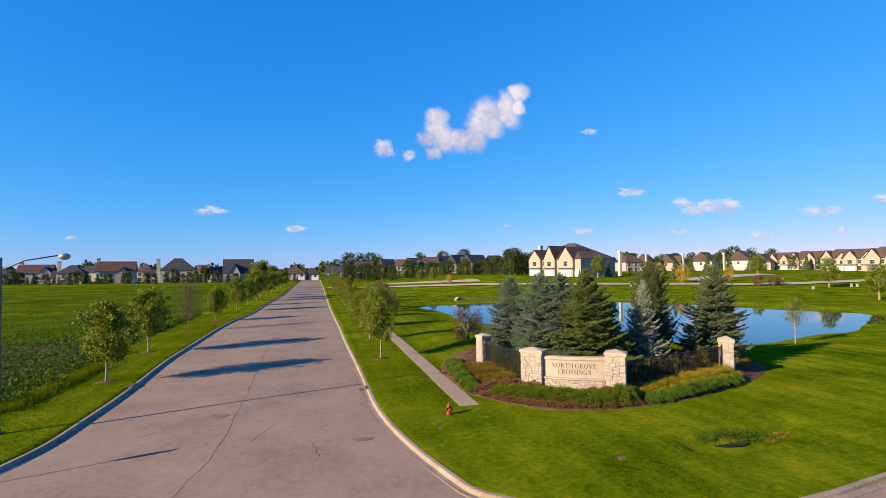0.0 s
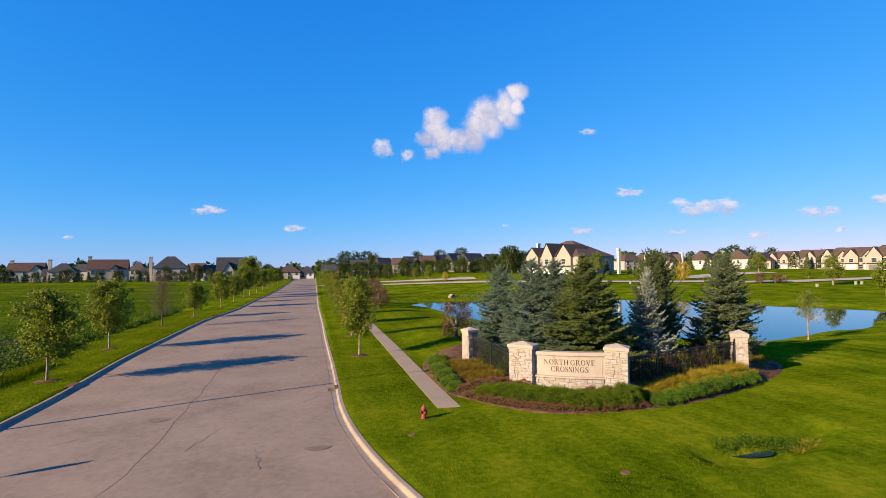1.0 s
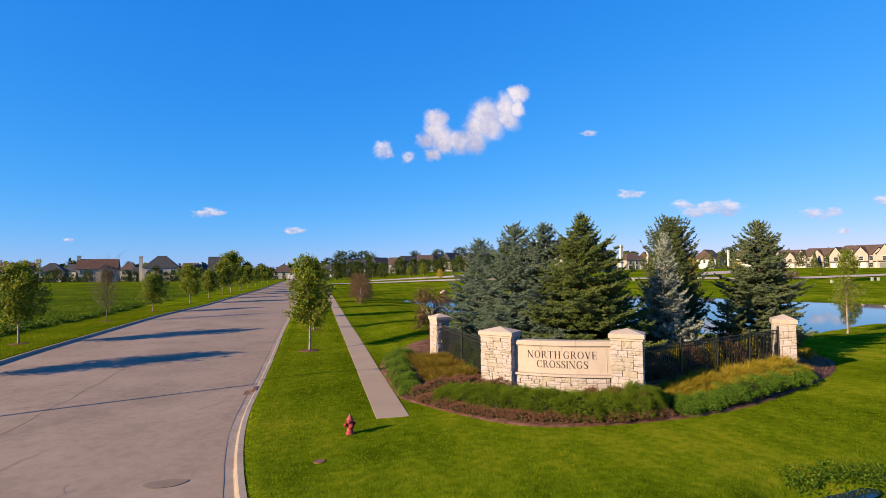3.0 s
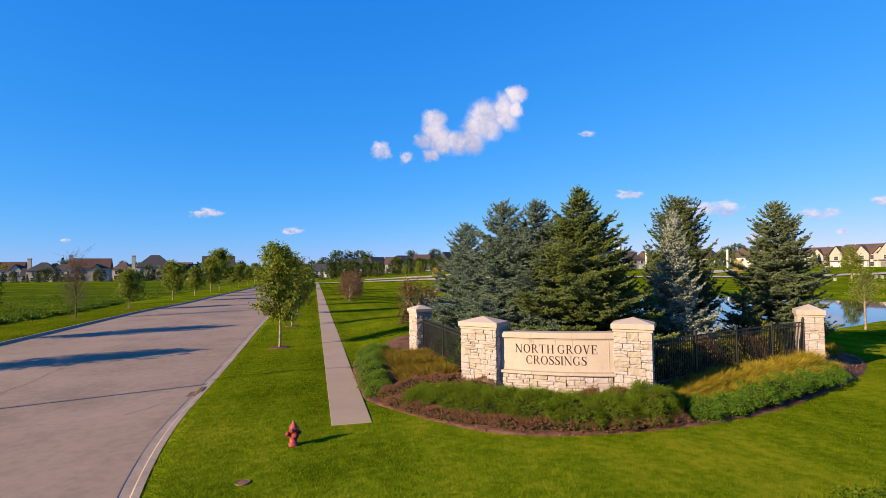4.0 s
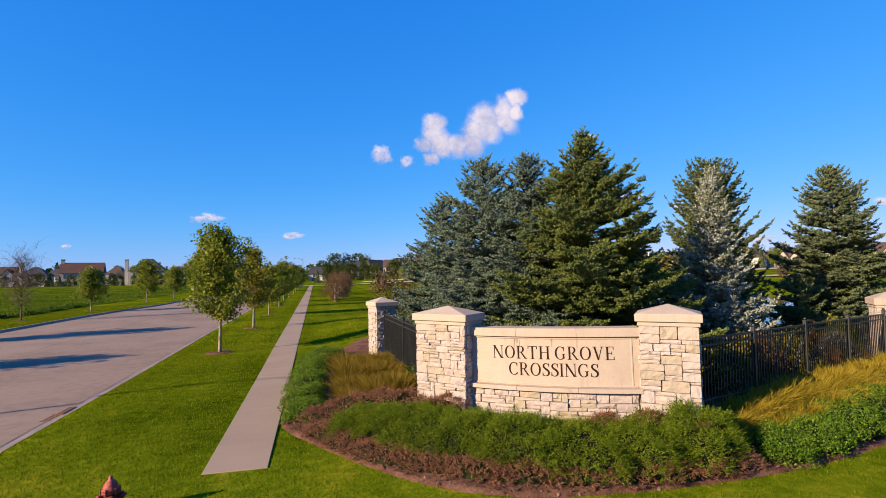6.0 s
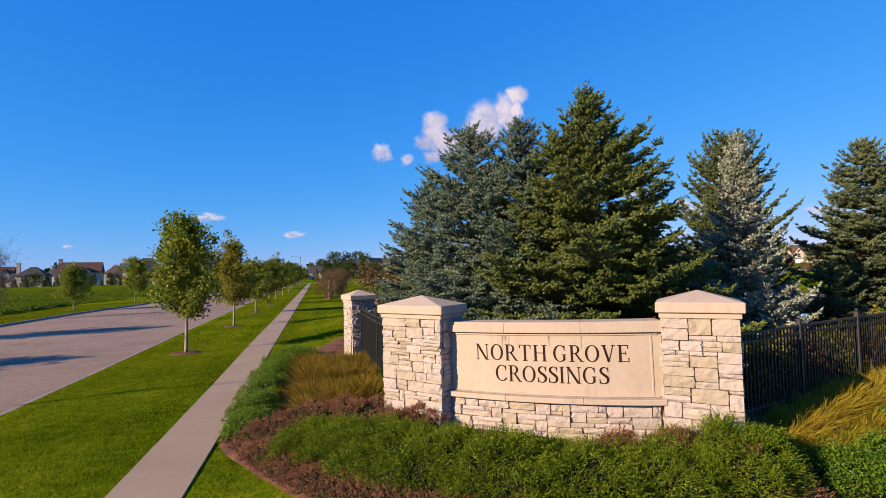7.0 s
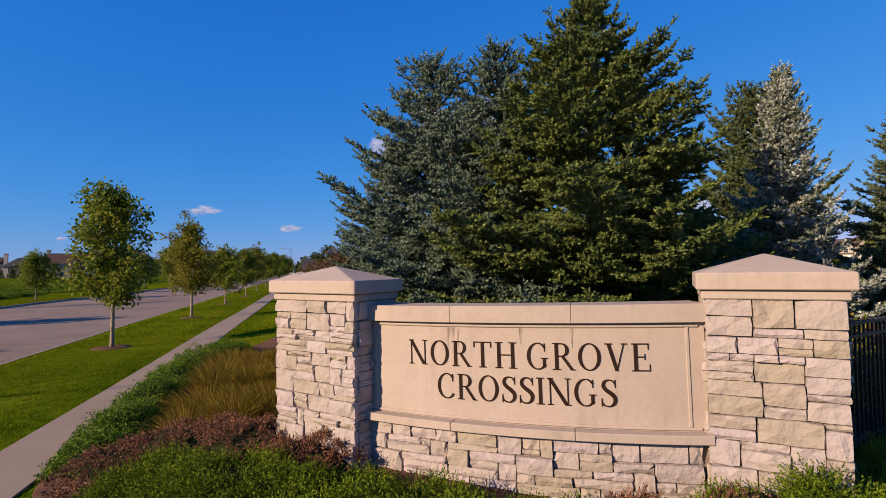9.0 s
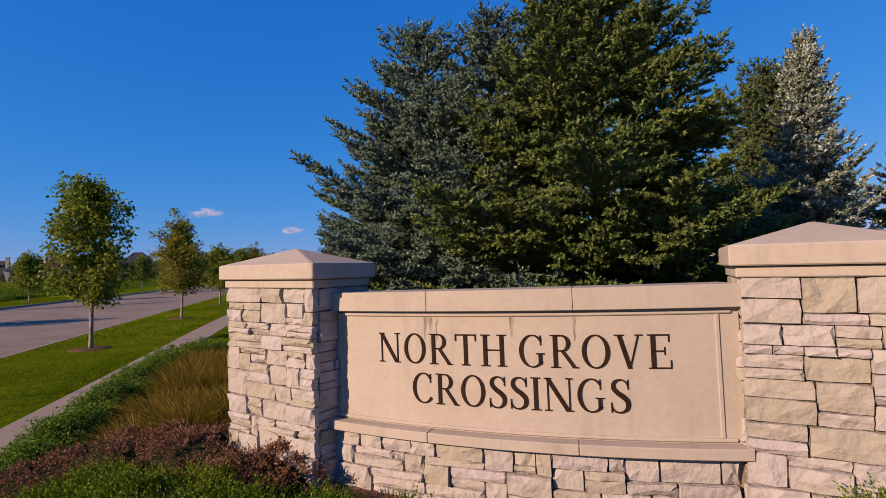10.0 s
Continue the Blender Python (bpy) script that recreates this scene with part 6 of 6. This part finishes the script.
# ---- road sign on the corner ----
stop = new("road_sign")
stop.matrix_basis = pose(-13.2, 22.2, 0, 0, 0, 180)
tagged(stop, "octagonal road sign on a thin steel post at the corner", "road sign")
piece("post", Mesh().box(-0.03, -0.02, -0.2, 0.03, 0.02, 2.95).mesh("post", M["pole"]), stop)
piece("plate", Mesh().turned([(0.45, -0.03), (0.45, -0.025)], 8, pose(0, 0, 2.5, 90, 0, 0) @ pose(0, 0, 0, 0, 0, 22.5)).mesh("plate", M["hydrant"]), stop, None, "red octagonal plate")

# ---- field beside the road ----
def field_edge(y):
    return -16.6 - 2.2 * np.clip((np.asarray(y, float) - 40) / 18, 0, 1)


gy = np.concatenate([np.arange(30, 97, 1.5), np.arange(97, 262, 6.0)])
gx = (0, 3, 8, 20, 60, 130, 260)
v = [(float(field_edge(y)) - 0.4 - o + 0.4 * math.sin(y), float(y) + 0.02 * o, at_land(float(field_edge(y)) - o, float(y)) + 0.03) for y in gy for o in gx]
k = len(gx)
f = [(k * i + j, k * i + j + 1, k * i + k + j + 1, k * i + k + j) for i in range(len(gy) - 1) for j in range(k - 1)]
tagged(new("crop_field", mesh_of("crop_field", v, f, M["field"])), "wide green crop field beside the road", "field", kind="structure")
gy = np.arange(30, 64, 1.5)
v = [(float(field_edge(y)) - 0.5 - o + 0.4 * math.sin(y), float(y) + 0.02 * o, at_land(float(field_edge(y)) - o, float(y)) + 0.045) for y in gy for o in (0, 3, 8, 20, 60)]
f = [(5 * i + j, 5 * i + j + 1, 5 * i + j + 6, 5 * i + j + 5) for i in range(len(gy) - 1) for j in range(4)]
tagged(new("crop_soil", mesh_of("crop_soil", v, f, M["soil"])), "dark earth of the crop field showing between rows", "soil", kind="structure")
rng = np.random.default_rng(600)
n = 130000
y = 31 + 170 * rng.random(n) ** 2.4
o = (46 + 0.9 * np.maximum(y - 60, 0)) * rng.random(n) ** 1.3
row = np.round(o / 0.76) * 0.76 + rng.normal(size=n) * 0.15
x = field_edge(y) - 0.6 - row
thick = 0.5 + 0.5 * np.sin(x * 0.9 + 2) * np.sin(y * 0.6) + rng.random(n) - 0.5 * ss(62, 75, y)
x, y = x[thick > 0.45], y[thick > 0.45]
v, f = leaves(np.stack([x, y, land(x, y) + 0.04 + (0.34 - 0.2 * ss(60, 75, y)) * rng.random(len(x))], 1), 0.2, rng, 0.8)
tagged(new("crop_plants", mesh_of("crop_plants", v, f, M["crop"])), "low green rows of leafy field crop beside the road", "crop", kind="stuff")
n = 16000
y = 30 + 62 * rng.random(n)
x = field_edge(y) + rng.normal(size=n) * 0.38
v, f = leaves(np.stack([x, y, land(x, y) + 0.5 * rng.random(n) ** 1.5 * (0.6 + 0.4 * np.sin(y * 1.3))], 1), 0.2, rng, 0.1)
tagged(new("tall_weeds", mesh_of("tall_weeds", v, f, M["crop"])), "uncut weeds along the edge of the field", "weeds", kind="stuff")
n = 9000
y = 33 + 13 * rng.random(n)
p = np.stack([-15.9 + rng.normal(size=n) * 0.35 - 0.02 * (y - 33), y, 0 * y], 1)
d = unit(np.stack([rng.normal(size=n) * 0.35, rng.normal(size=n) * 0.35, np.ones(n)], 1))
s = unit(np.cross(d, rng.normal(size=(n, 3)))) * 0.012
v = np.stack([p - s, p + s, p + d * rng.uniform(0.2, 0.55, (n, 1))], 1).reshape(-1, 3)
tagged(new("tall_grass", mesh_of("tall_grass", v, np.arange(len(v)).reshape(-1, 3), M["blade"])), "uncut bright green grass between verge and crop", "grass", kind="stuff")

# ---- clouds ----
def cloud_card(x, z, w, h, blobs, seed):
    """A far flat backdrop of soft cloud: puffs given as (x, z, radius) on a card of width 1."""
    m = bpy.data.materials.new("cloud")
    m.use_nodes = True
    t = m.node_tree
    nd, l = t.nodes, t.links
    nd.remove(nd["Principled BSDF"])
    tc = nd.new("ShaderNodeTexCoord")
    nz = nd.new("ShaderNodeTexNoise")
    nz.inputs["Scale"].default_value = 7 if seed == 1 else 6
    nz.inputs["Detail"].default_value = 7
    nz.inputs["Roughness"].default_value = 0.6
    off = nd.new("ShaderNodeVectorMath")
    off.inputs[1].default_value = (seed * 3.1, seed, 0)
    l.new(tc.outputs["Object"], off.inputs[0])
    l.new(off.outputs[0], nz.inputs["Vector"])
    wob = nd.new("ShaderNodeVectorMath")
    wob.operation = "MULTIPLY_ADD"
    amp = 0.15 if seed == 1 else 0.34
    wob.inputs[1].default_value = (amp, 0, amp)
    l.new(nz.outputs["Color"], wob.inputs[0])
    l.new(tc.outputs["Object"], wob.inputs[2])
    mask = None
    for bx, bz, br in blobs:
        dd = nd.new("ShaderNodeVectorMath")
        dd.operation = "DISTANCE"
        dd.inputs[1].default_value = (bx + amp / 2, 0, bz + amp / 2)
        l.new(wob.outputs[0], dd.inputs[0])
        mr = nd.new("ShaderNodeMapRange")
        mr.interpolation_type = "SMOOTHSTEP"
        mr.inputs["From Min"].default_value = br * 1.12
        mr.inputs["From Max"].default_value = br * 0.35
        l.new(dd.outputs["Value"], mr.inputs["Value"])
        if mask is None:
            mask = mr
        else:
            mx = nd.new("ShaderNodeMath")
            mx.operation = "MAXIMUM"
            l.new(mask.outputs[0], mx.inputs[0])
            l.new(mr.outputs[0], mx.inputs[1])
            mask = mx
    thin = nd.new("ShaderNodeMapRange")
    thin.inputs["From Min"].default_value = 0.28
    thin.inputs["From Max"].default_value = 0.56
    thin.inputs["To Min"].default_value = 0.85 if seed == 1 else 0.4
    thin.inputs["To Max"].default_value = 1.0 if seed == 1 else 0.8
    l.new(nz.outputs[0], thin.inputs["Value"])
    soft_mask = nd.new("ShaderNodeMath")
    soft_mask.operation = "MULTIPLY"
    l.new(mask.outputs[0], soft_mask.inputs[0])
    l.new(thin.outputs[0], soft_mask.inputs[1])
    mask = soft_mask
    ramp = nd.new("ShaderNodeValToRGB")
    ramp.color_ramp.elements[0].position, ramp.color_ramp.elements[0].color = 0.34, (0.48, 0.50, 0.68, 1)
    ramp.color_ramp.elements[1].position, ramp.color_ramp.elements[1].color = 0.64, (0.88, 0.82, 0.86, 1)
    # sunlit tops and lilac-grey shaded undersides are painted by height into the card's glow
    tall, lit = nd.new("ShaderNodeSeparateXYZ"), nd.new("ShaderNodeMath")
    l.new(tc.outputs["Object"], tall.inputs[0])
    lit.operation = "MULTIPLY_ADD"
    lit.inputs[1].default_value = 0.75 if seed > 1 else 0.5
    l.new(tall.outputs["Z"], lit.inputs[0])
    l.new(nz.outputs[0], lit.inputs[2])
    l.new(lit.outputs[0], ramp.inputs[0])
    em = nd.new("ShaderNodeEmission")
    l.new(ramp.outputs[0], em.inputs[0])
    em.inputs[1].default_value = 0.45
    clear = nd.new("ShaderNodeBsdfTransparent")
    mix = nd.new("ShaderNodeMixShader")
    l.new(mask.outputs[0], mix.inputs[0])
    l.new(clear.outputs[0], mix.inputs[1])
    l.new(em.outputs[0], mix.inputs[2])
    l.new(mix.outputs[0], nd["Material Output"].inputs[0])
    ob = new("backdrop_cloud", mesh_of("backdrop_cloud", [(-0.6, 0, -0.6), (0.6, 0, -0.6), (0.6, 0, 0.6), (-0.6, 0, 0.6)], [(0, 1, 2, 3)], m))
    px, py = spot(x, 2600)
    ob.matrix_basis = pose(px, py, z, 0, 0, -14) @ Matrix.Diagonal((w, w, h, 1))
    ob.visible_shadow = False
    return tagged(ob, "small white fair-weather cloud in a blue sky", "cloud", kind="structure")


CLOUDS = [
    (180, 760, 800, [(-0.25, 0.007, 0.08), (-0.26, -0.057, 0.095), (-0.33, -0.118, 0.065), (-0.224, -0.12, 0.1), (-0.114, -0.14, 0.085), (-0.02, -0.12, 0.1), (0.0, -0.04, 0.1), (0.07, 0.044, 0.11), (0.088, -0.048, 0.105), (0.18, 0.09, 0.095), (0.19, 0.017, 0.1), (0.27, 0.164, 0.072), (0.27, 0.08, 0.06), (-0.3, -0.213, 0.045), (-0.26, -0.21, 0.04), (-0.19, -0.16, 0.066)]),
    (-300, 615, 250, [(0, 0, 0.22), (0.1, -0.05, 0.14)]),
    (-170, 575, 190, [(0, 0, 0.2)]),
    (965, 370, 260, [(-0.06, 0.03, 0.2), (0.12, 0.04, 0.14)]),
    (1370, 300, 520, [(-0.22, 0.05, 0.11), (0.0, 0.02, 0.14), (0.18, 0.04, 0.13), (-0.12, -0.08, 0.11), (0.12, -0.06, 0.1)]),
    (1940, 262, 420, [(-0.1, 0.03, 0.14), (0.1, 0.05, 0.13), (0, -0.08, 0.1)]),
    (2260, 330, 220, [(0, 0, 0.25)]),
    (-1190, 300, 300, [(-0.1, 0, 0.16), (0.02, 0.03, 0.17), (0.16, -0.01, 0.12)]),
    (-760, 205, 220, [(0, 0, 0.18), (0.15, 0.02, 0.12)]),
    (700, 180, 240, [(0, 0, 0.16), (0.16, 0.0, 0.12)]),
    (1600, 150, 300, [(0, 0, 0.14), (0.16, 0.0, 0.1)]),
    (-1900, 170, 140, [(0, 0, 0.18)]),
    (760, 690, 190, [(0, 0, 0.2)]),
    (1180, 170, 260, [(0, 0, 0.1), (0.16, 0.02, 0.09)]),
    (2050, 175, 240, [(0, 0, 0.13)]),
    (330, 210, 160, [(0, 0, 0.1)]),
]
for i, (x, z, w, blobs) in enumerate(CLOUDS):
    cloud_card(x, z, w * (1.0 if i in (0, 1, 2) else 1.15), w * (1.0 if i in (0, 1, 2) else 0.5), blobs, i + 1)


# ---- small things beyond the pond ----
culvert = new("culvert_end")
cx, cy = spot(3.2, 115)
culvert.matrix_basis = pose(cx, cy, at_land(cx, cy), 0, 0, 20) @ Matrix.Diagonal((0.6, 0.6, 0.6, 1))
tagged(culvert, "pale concrete culvert mouth in the pond's grassy bank", "culvert")
piece("pipe", Mesh().turned([(0.75, -1.0), (0.75, 1.0), (0.6, 1.0), (0.6, -0.9)], 16, pose(0, 0, 0.5, 90, 0, 0)).mesh("pipe", M["kerb"], True), culvert)
piece("wing_wall", bevelled(Mesh().box(-1.4, -1.0, -0.3, -0.8, 0.4, 0.6).mesh("wing_wall", M["kerb"]), 0.05), culvert)
piece("wing_wall", bevelled(Mesh().box(0.8, -1.0, -0.3, 1.4, 0.4, 0.6).mesh("wing_wall", M["kerb"]), 0.05), culvert)
rk = random.Random(12)
for i in range(22):
    x, y = spot(5.4 + i * 0.6, 116.5 + rk.uniform(-0.4, 0.4))
    r = rk.uniform(0.16, 0.3)
    ob = new("shore_rock", Mesh().turned([(r * 0.8, -0.15), (r, 0.1), (r * 0.75, 0.3), (r * 0.3, 0.4)], 7).mesh("shore_rock", M["rock"]))
    ob.matrix_basis = pose(x, y, at_land(x, y), rk.uniform(-9, 9), rk.uniform(-9, 9), rk.uniform(0, 360))
    tagged(ob, "grey boulder lining the pond's far shore", "rock", "shore rocks")
for s_, a_, hgt in ((54.1, 147.3, 0.7), (41.5, 133, 0.6), (108.3, 163, 0.8), (97, 134, 0.7), (111, 139, 0.9), (113, 139.5, 0.8)):
    x, y = spot(s_, a_)
    ob = new("utility_box", bevelled(Mesh().box(-0.25, -0.22, -0.2, 0.25, 0.22, hgt).box(-0.29, -0.26, hgt - 0.08, 0.29, 0.26, hgt + 0.02).mesh("utility_box", M["box"]), 0.03))
    ob.matrix_basis = pose(x, y, at_land(x, y), 0, 0, -14)
    tagged(ob, "small pale utility box standing in the far lawn", "utility box", "utility boxes")
young = broadleaf(4.6, 1.3, M["leaf"], 700, 1.7, 2200, 0.11, name="young_tree")
x, y = 46.4, 41.6
young.matrix_basis = pose(x, y, at_land(x, y))
tagged(young, "slender young tree with thin leaves beside the pond", "tree")
